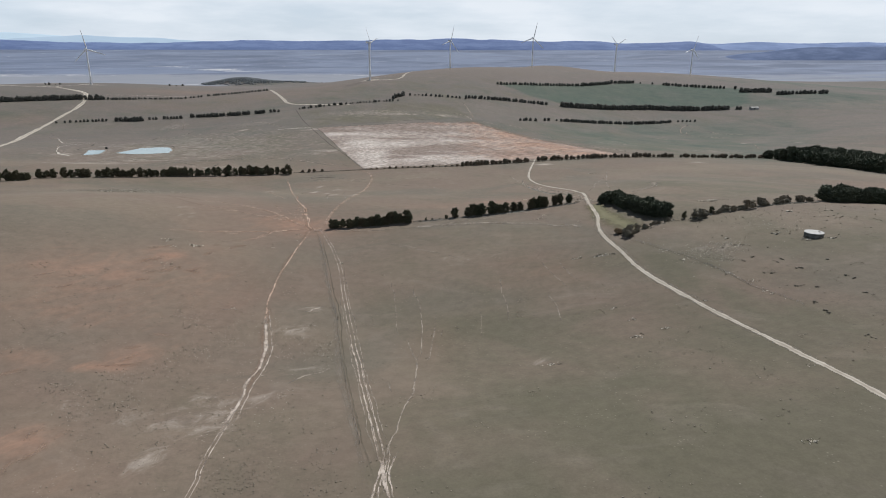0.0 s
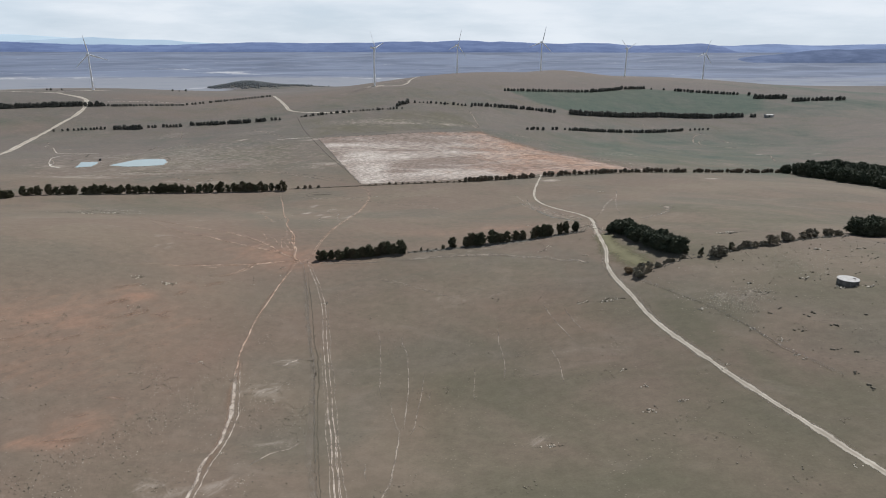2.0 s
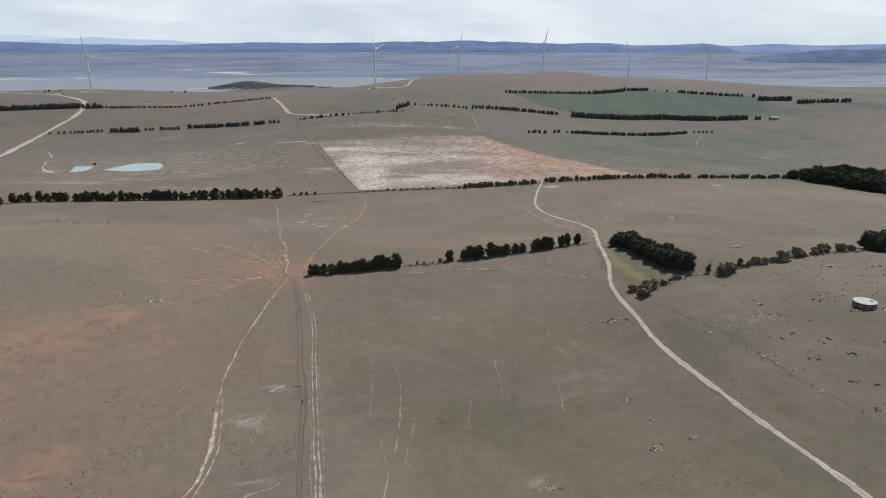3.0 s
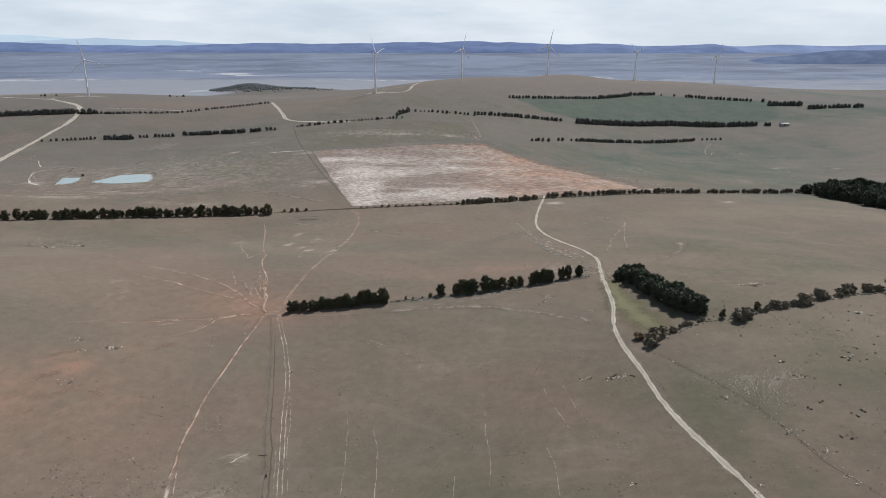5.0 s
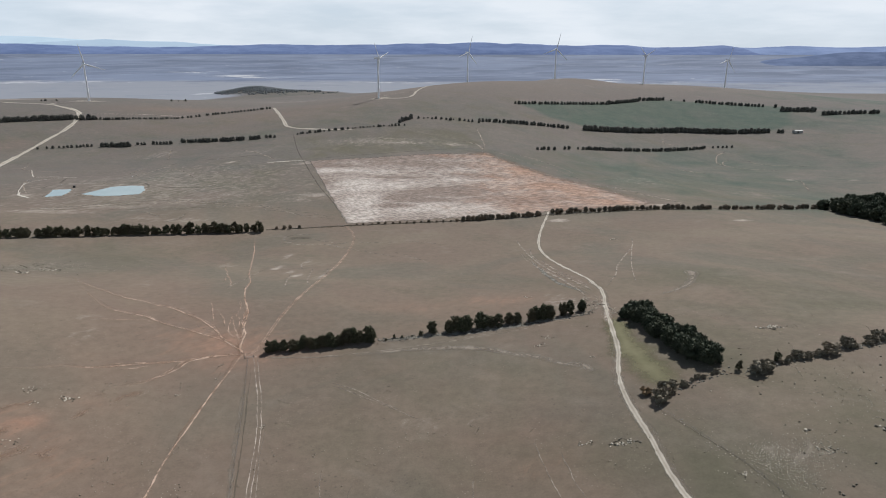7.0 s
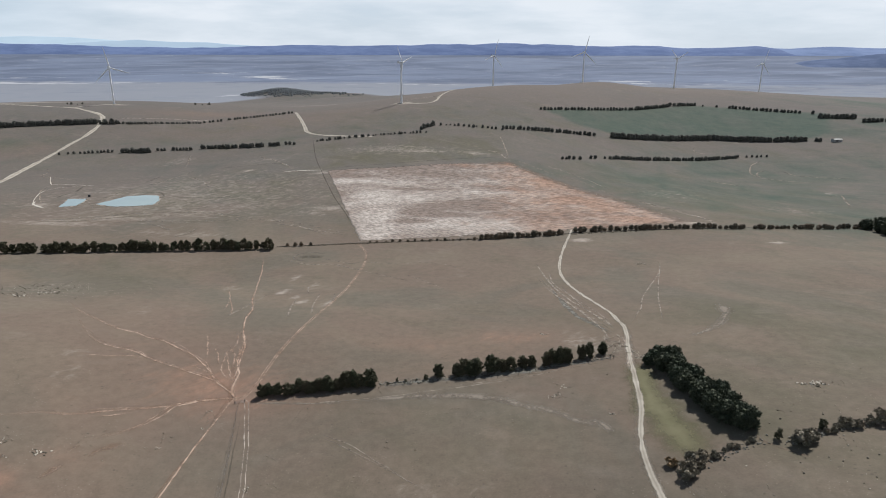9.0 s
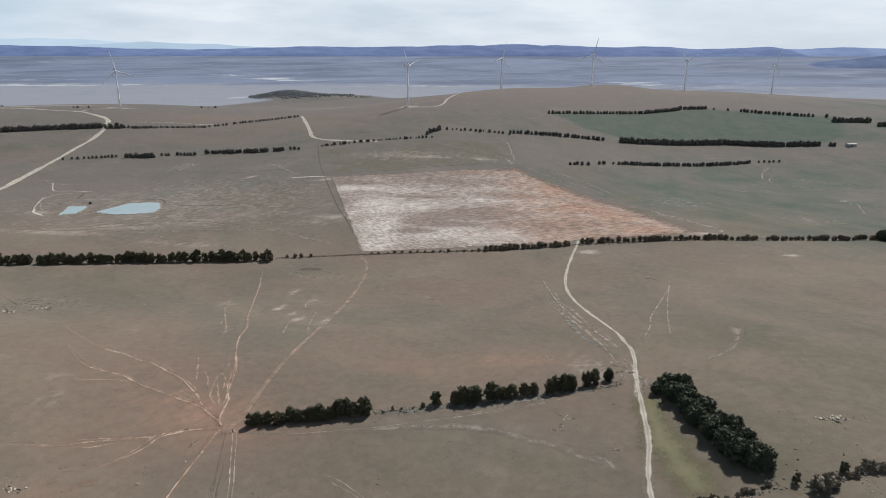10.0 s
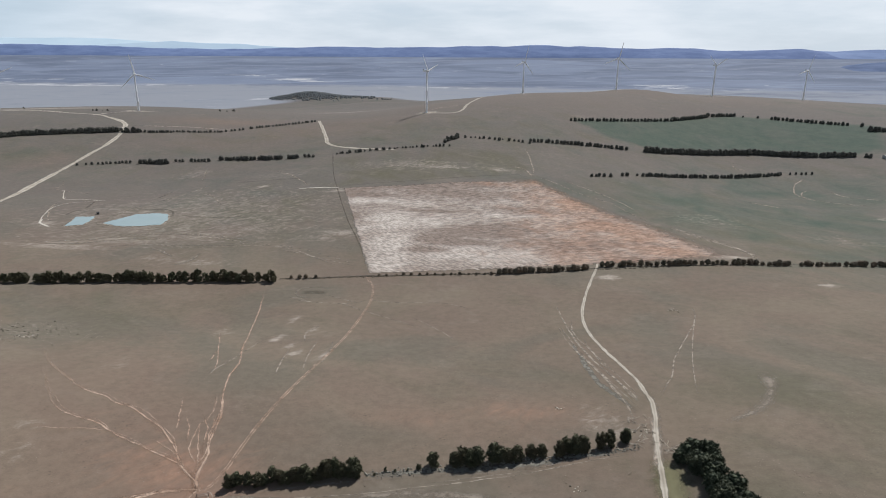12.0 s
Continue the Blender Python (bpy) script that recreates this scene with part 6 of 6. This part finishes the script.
for i in range(90):
    k = rng_s.random()
    low.append((117.7 + 33 * k + rng_s.gauss(0, 1.2), 338.8 + 14 * k + rng_s.gauss(0, 1.4), rng_s.uniform(0.2, 0.5), 0.7))
for i in range(300):
    k = rng_s.random()
    low.append((157 + 90 * k + rng_s.gauss(0, 1.2), 349.2 + 25 * k + rng_s.gauss(0, 1.2), rng_s.uniform(0.25, 0.6), 0.7))
scatter("rank_grass", "rank grey grass and brush under the tree lines", "grass", M_GREYGRASS, low, 8)
brush = []
for i in range(240):
    k = rng_s.random()
    brush.append((-118 + 178 * k + rng_s.gauss(0, 0.8), 690 + 24 * k + rng_s.gauss(0, 0.9), rng_s.uniform(0.35, 0.8), 0.75))
for i in range(260):
    k = rng_s.random()
    brush.append((60 + 250 * k + rng_s.gauss(0, 0.8), 712.5 + 38 * k + rng_s.gauss(0, 1.0), rng_s.uniform(0.3, 0.7), 0.75))
scatter("fence_scrub", "low dark scrub along the hedge fence", "scrub", M_HEDGE, brush, 12)
pebbles = []
for cx, cy, rx, ry, n in ((138, 294, 6, 8, 330), (147, 294, 9, 9, 520), (145.3, 281.6, 5, 6, 140), (157, 297, 6, 7, 120), (204, 323.6, 36, 40, 520), (192, 304, 5, 6, 60), (216.9, 328.7, 20, 20, 160), (187.9, 318.4, 8, 12, 90), (-230, 550, 34, 24, 420), (-57.5, 218.6, 10, 50, 160), (126.8, 302.5, 3, 20, 40), (-180, 1001, 6, 4, 20)):
    for i in range(n):
        pebbles.append((rng_s.gauss(cx, rx * 0.6), rng_s.gauss(cy, ry * 0.6), rng_s.uniform(0.07, 0.16) if rng_s.random() < 0.93 else rng_s.uniform(0.18, 0.34), 0.55))
for gx, gy in STONY:
    for k in range(22):
        pebbles.append((rng_s.gauss(gx, 3.4), rng_s.gauss(gy, 3.2), rng_s.uniform(0.06, 0.17), 0.4))
for k in range(60):
    y = rng_s.choice((rng_s.uniform(225, 335), rng_s.uniform(236, 275)))
    pebbles.append((float(np.interp(y, (222, 241, 268, 296, 331), (147.4, 142.8, 138.6, 131.8, 117.4))) + rng_s.gauss(0, 0.7), y, rng_s.uniform(0.12, 0.34), 0.6))
scatter("field_stones", "pale loose stones lying in the grass", "stones", M_STONE, pebbles, 9)


# ---- stone heaps ----
def stone_mesh(seed):
    rng = random.Random(seed)
    bm = bmesh.new()
    blob(bm, (0, 0, 0), 1.0, (1.0, 0.75, 0.55), 0.3, rng)
    return mesh_of("stone", bm, M_STONE)


STONES = [stone_mesh(i) for i in range(4)]


def build_heap(x, y, across, n, size, seed):
    rng = random.Random(seed)
    root = new("rock_heap")
    root.matrix_basis = pose(x, y, ground_z(x, y))
    for i in range(n):
        dx, dy = rng.gauss(0, across * 0.45), rng.gauss(0, across * 0.3)
        s = size * rng.uniform(0.5, 1.2)
        ob = part("stone", rng.choice(STONES), None, root)
        ob.matrix_basis = pose(dx, dy, ground_z(x + dx, y + dy) - ground_z(x, y) + s * 0.2, rng.uniform(-20, 20), rng.uniform(-20, 20), rng.random() * 360) @ Matrix.Diagonal((s, s, s, 1))
    tagged(root, "heap of pale lichened stones lying in the pasture", "rock heap", "stone heaps in the paddocks")


for i, (x, y, across, n, size) in enumerate(HEAPS):
    build_heap(x, y, across, n, size, 40 + i)


# ---- water tank, shed, gate and fences ----
def build_tank(x, y):
    root = new("water_tank")
    r, h = 4.15, 2.3
    bm = bmesh.new()
    bmesh.ops.create_cone(bm, cap_ends=True, segments=40, radius1=r, radius2=r, depth=h, matrix=Matrix.Translation((0, 0, h / 2 - 0.2)))
    bmesh.ops.bevel(bm, geom=[e for e in bm.edges if abs(e.verts[0].co.z - e.verts[1].co.z) < 0.01], offset=0.06, segments=1, affect="EDGES")
    wall = part("wall", bm, M_CONCRETE, root, "stained concrete wall, its shade put into the colour")
    bm = bmesh.new()
    cone(bm, (0, 0, h - 0.2), (0, 0, h + 0.25), r + 0.16, 0.4, 40)
    cone(bm, (0, 0, h - 0.32), (0, 0, h - 0.2), r + 0.16, r + 0.16, 40)
    roof = part("roof", bm, M_ROOF, root, "pale low conical roof")
    bm = bmesh.new()
    box(bm, (1.8, -1.2, h + 0.18), (0.8, 0.8, 0.22))
    part("hatch", bm, M_CONCRETE, roof, "square access hatch")
    bm = bmesh.new()
    cone(bm, (-1.6, -r - 0.1, -0.2), (-1.6, -r - 0.1, h - 0.5), 0.07, 0.07, 8)
    part("pipe", bm, M_WIRE, root, "thin outlet pipe")
    root.matrix_basis = pose(x, y, ground_z(x, y))
    tagged(root, "round concrete water tank with a pale roof on the rise", "water tank")


build_tank(192, 291.2)


def build_shed(x, y, turn):
    root = new("farm_shed")
    w, d, h = 16.0, 9.0, 4.0
    bm = bmesh.new()
    box(bm, (0, 0, h / 2 - 0.3), (w, d, h + 0.6))
    wall = part("wall", bm, M_ROOF, root)
    bm = bmesh.new()
    for s in (-1, 1):
        box(bm, (0, s * d * 0.26, h + 0.62), (w + 0.8, d * 0.56, 0.12))
        for v in bm.verts[-8:]:
            v.co.z += 0.22 * (d * 0.52 - abs(v.co.y)) - 0.5
    part("roof", bm, M_ROOF, root, "pale corrugated roof")
    bm = bmesh.new()
    box(bm, (-2, -d / 2 - 0.03, 1.6), (4.2, 0.1, 3.2))
    part("door", bm, M_CONCRETE, root, "grey sliding door")
    root.matrix_basis = pose(x, y, ground_z(x, y), 0, 0, turn)
    tagged(root, "pale sheet-metal farm shed beside a few trees", "shed")


build_shed((722, 1366, 722, 1366)[0], (722, 1366, 722, 1366)[1], 8)


def build_fence(label, points, gap, tall=1.2):
    root = new("fence")
    line = curve(points, gap)
    x0, y0 = line[0]
    z0 = ground_z(x0, y0)
    root.matrix_basis = pose(x0, y0, z0)
    bm = bmesh.new()
    cone(bm, (0, 0, -0.3), (0, 0, tall), 0.075, 0.06, 6)
    post = mesh_of("post", bm, M_POST)
    tops = []
    for i, (x, y) in enumerate(line):
        ob = part("post", post, None, root)
        z = ground_z(x, y)
        ob.matrix_basis = pose(x - x0, y - y0, z - z0, random.uniform(-3, 3), random.uniform(-3, 3), random.random() * 360)
        tops.append(Vector((x - x0, y - y0, z - z0)))
    for level in (0.35, 0.7, 1.05):
        bm = bmesh.new()
        for a, b in zip(tops, tops[1:]):
            cone(bm, a + Vector((0, 0, level)), b + Vector((0, 0, level)), 0.012, 0.012, 3)
        part("wire", bm, M_WIRE, root)
    tagged(root, label, "fence", "post and wire fences")


build_fence("grey post and wire fence beside wheel tracks", [(-56.3, 399.8), (-48.1, 361.4), (-42.2, 329.3), (-36.9, 299.6), (-32, 276.4), (-25.6, 232.8), (-20, 200), (-14.1, 166)], 5.5)
build_fence("grey post and wire fence through the windbreak", [(-51.1, 402.5), (4.1, 415.2), (24.1, 418.1), (53.7, 419.9), (80, 425.4), (115.3, 433.7)], 5.5)
build_fence("grey post and wire fence down the slope", [(117.4, 331.4), (124.8, 313), (131.8, 295.6), (136.4, 279), (138.6, 268), (140.6, 249.7), (142.8, 241), (145, 234), (147.4, 222)], 8.0, 0.9)
build_fence("grey post and wire fence along the hedge", [(-118, 687), (-71, 697), (-46, 702), (2, 708), (58, 714)], 7.0)


def build_gate(x, y, turn):
    root = new("farm_gate")
    bm = bmesh.new()
    for z in (0.15, 0.4, 0.65, 0.9, 1.15):
        cone(bm, (-2, 0, z), (2, 0, z), 0.025, 0.025, 6)
    for px in (-2, 0, 2):
        cone(bm, (px, 0, 0.15), (px, 0, 1.15), 0.025, 0.025, 6)
    part("gate_frame", bm, M_WIRE, root, "tubular steel bars")
    for px in (-2.15, 2.15):
        bm = bmesh.new()
        cone(bm, (px, 0, -0.3), (px, 0, 1.5), 0.12, 0.11, 8)
        part("post", bm, M_POST, root)
    root.matrix_basis = pose(x, y, ground_z(x, y), 0, 0, turn)
    tagged(root, "steel farm gate between two timber posts", "gate")


build_gate(-56.3, 401.8, 20)


def build_branches(x, y, seed):
    """A tangle of bleached fallen boughs."""
    rng = random.Random(seed)
    root = new("fallen_branch")
    root.matrix_basis = pose(x, y, ground_z(x, y))
    for i in range(3):
        bm = bmesh.new()
        a, long = rng.random() * 6.283, rng.uniform(2.5, 5.0)
        d = Vector((math.cos(a), math.sin(a), 0.05))
        p = Vector((rng.gauss(0, 1), rng.gauss(0, 1), 0.15))
        cone(bm, p, p + d * long, 0.16, 0.06, 6)
        for k in (0.4, 0.6, 0.8):
            q = p + d * long * k
            b = a + rng.choice((-1, 1)) * rng.uniform(0.5, 0.9)
            cone(bm, q, q + Vector((math.cos(b), math.sin(b), 0.2)) * long * 0.3, 0.07, 0.02, 5)
        part("bough", bm, M_BLEACHED, root)
    tagged(root, "bleached fallen boughs lying beside the gravel road", "fallen branch", "fallen boughs by the road")


for i, (x, y) in enumerate([(115.3, 446), (118, 450.3), (120.8, 455.5), (112.5, 441.6), (126.5, 437), (130.3, 433.8), (129.4, 432.1), (117.2, 441.9), (119.9, 447.2), (114.3, 451.8), (118, 457.9), (122.6, 460.9), (125.6, 432.5), (127.4, 439.6), (116.2, 437.3), (121.7, 452.5)]):
    build_branches(x, y, 60 + i)


def build_shadow_bar(x, y, x2, y2):
    """A dark bar with a stub, laid on the grass in place of a short shadow."""
    bm = bmesh.new()
    d = Vector((x2 - x, y2 - y, ground_z(x2, y2) - ground_z(x, y)))
    cone(bm, (0, 0, 0.10), d + Vector((0, 0, 0.12)), 0.13, 0.10, 8)
    cone(bm, d * 0.7 + Vector((0, 0, 0.12)), d * 0.85 + Vector((0.3, 0.4, 0.35)), 0.06, 0.03, 6)
    ob = new("fallen_rail", mesh_of("fallen_rail", bm, M_BARK))
    ob.matrix_basis = pose(x, y, ground_z(x, y))
    tagged(ob, "dark timber bar laid beside the fence in place of a shadow", "timber rail")


def build_strainer(x, y):
    """A stout corner post with its slanted stay."""
    root = new("strainer_post")
    root.matrix_basis = pose(x, y, ground_z(x, y))
    bm = bmesh.new()
    cone(bm, (0, 0, -0.3), (0, 0, 1.45), 0.17, 0.15, 9)
    part("post", bm, M_BARK, root)
    bm = bmesh.new()
    cone(bm, (-0.5, 2.0, 0.0), (0, 0.1, 1.0), 0.08, 0.08, 7)
    part("stay", bm, M_BARK, root)
    tagged(root, "stout dark strainer post in the paddock fence", "fence post")


build_shadow_bar(-37.0, 289.2, -34.2, 289.0)
build_strainer(-31.6, 277.2)


def build_pump(x, y):
    root = new("pump_shed")
    bm = bmesh.new()
    box(bm, (0, 0, 1.0), (2.6, 2.2, 2.4))
    bmesh.ops.bevel(bm, geom=bm.edges[:], offset=0.04, segments=1, affect="EDGES")
    part("wall", bm, M_TIN_DARK, root)
    bm = bmesh.new()
    box(bm, (0, 0, 2.28), (3.0, 2.6, 0.12))
    part("roof", bm, M_TIN_DARK, root)
    root.matrix_basis = pose(x, y, ground_z(x, y), 0, 0, 20)
    tagged(root, "small dark pump shed on the bank of a dam", "pump shed")


build_pump(-397, 895)
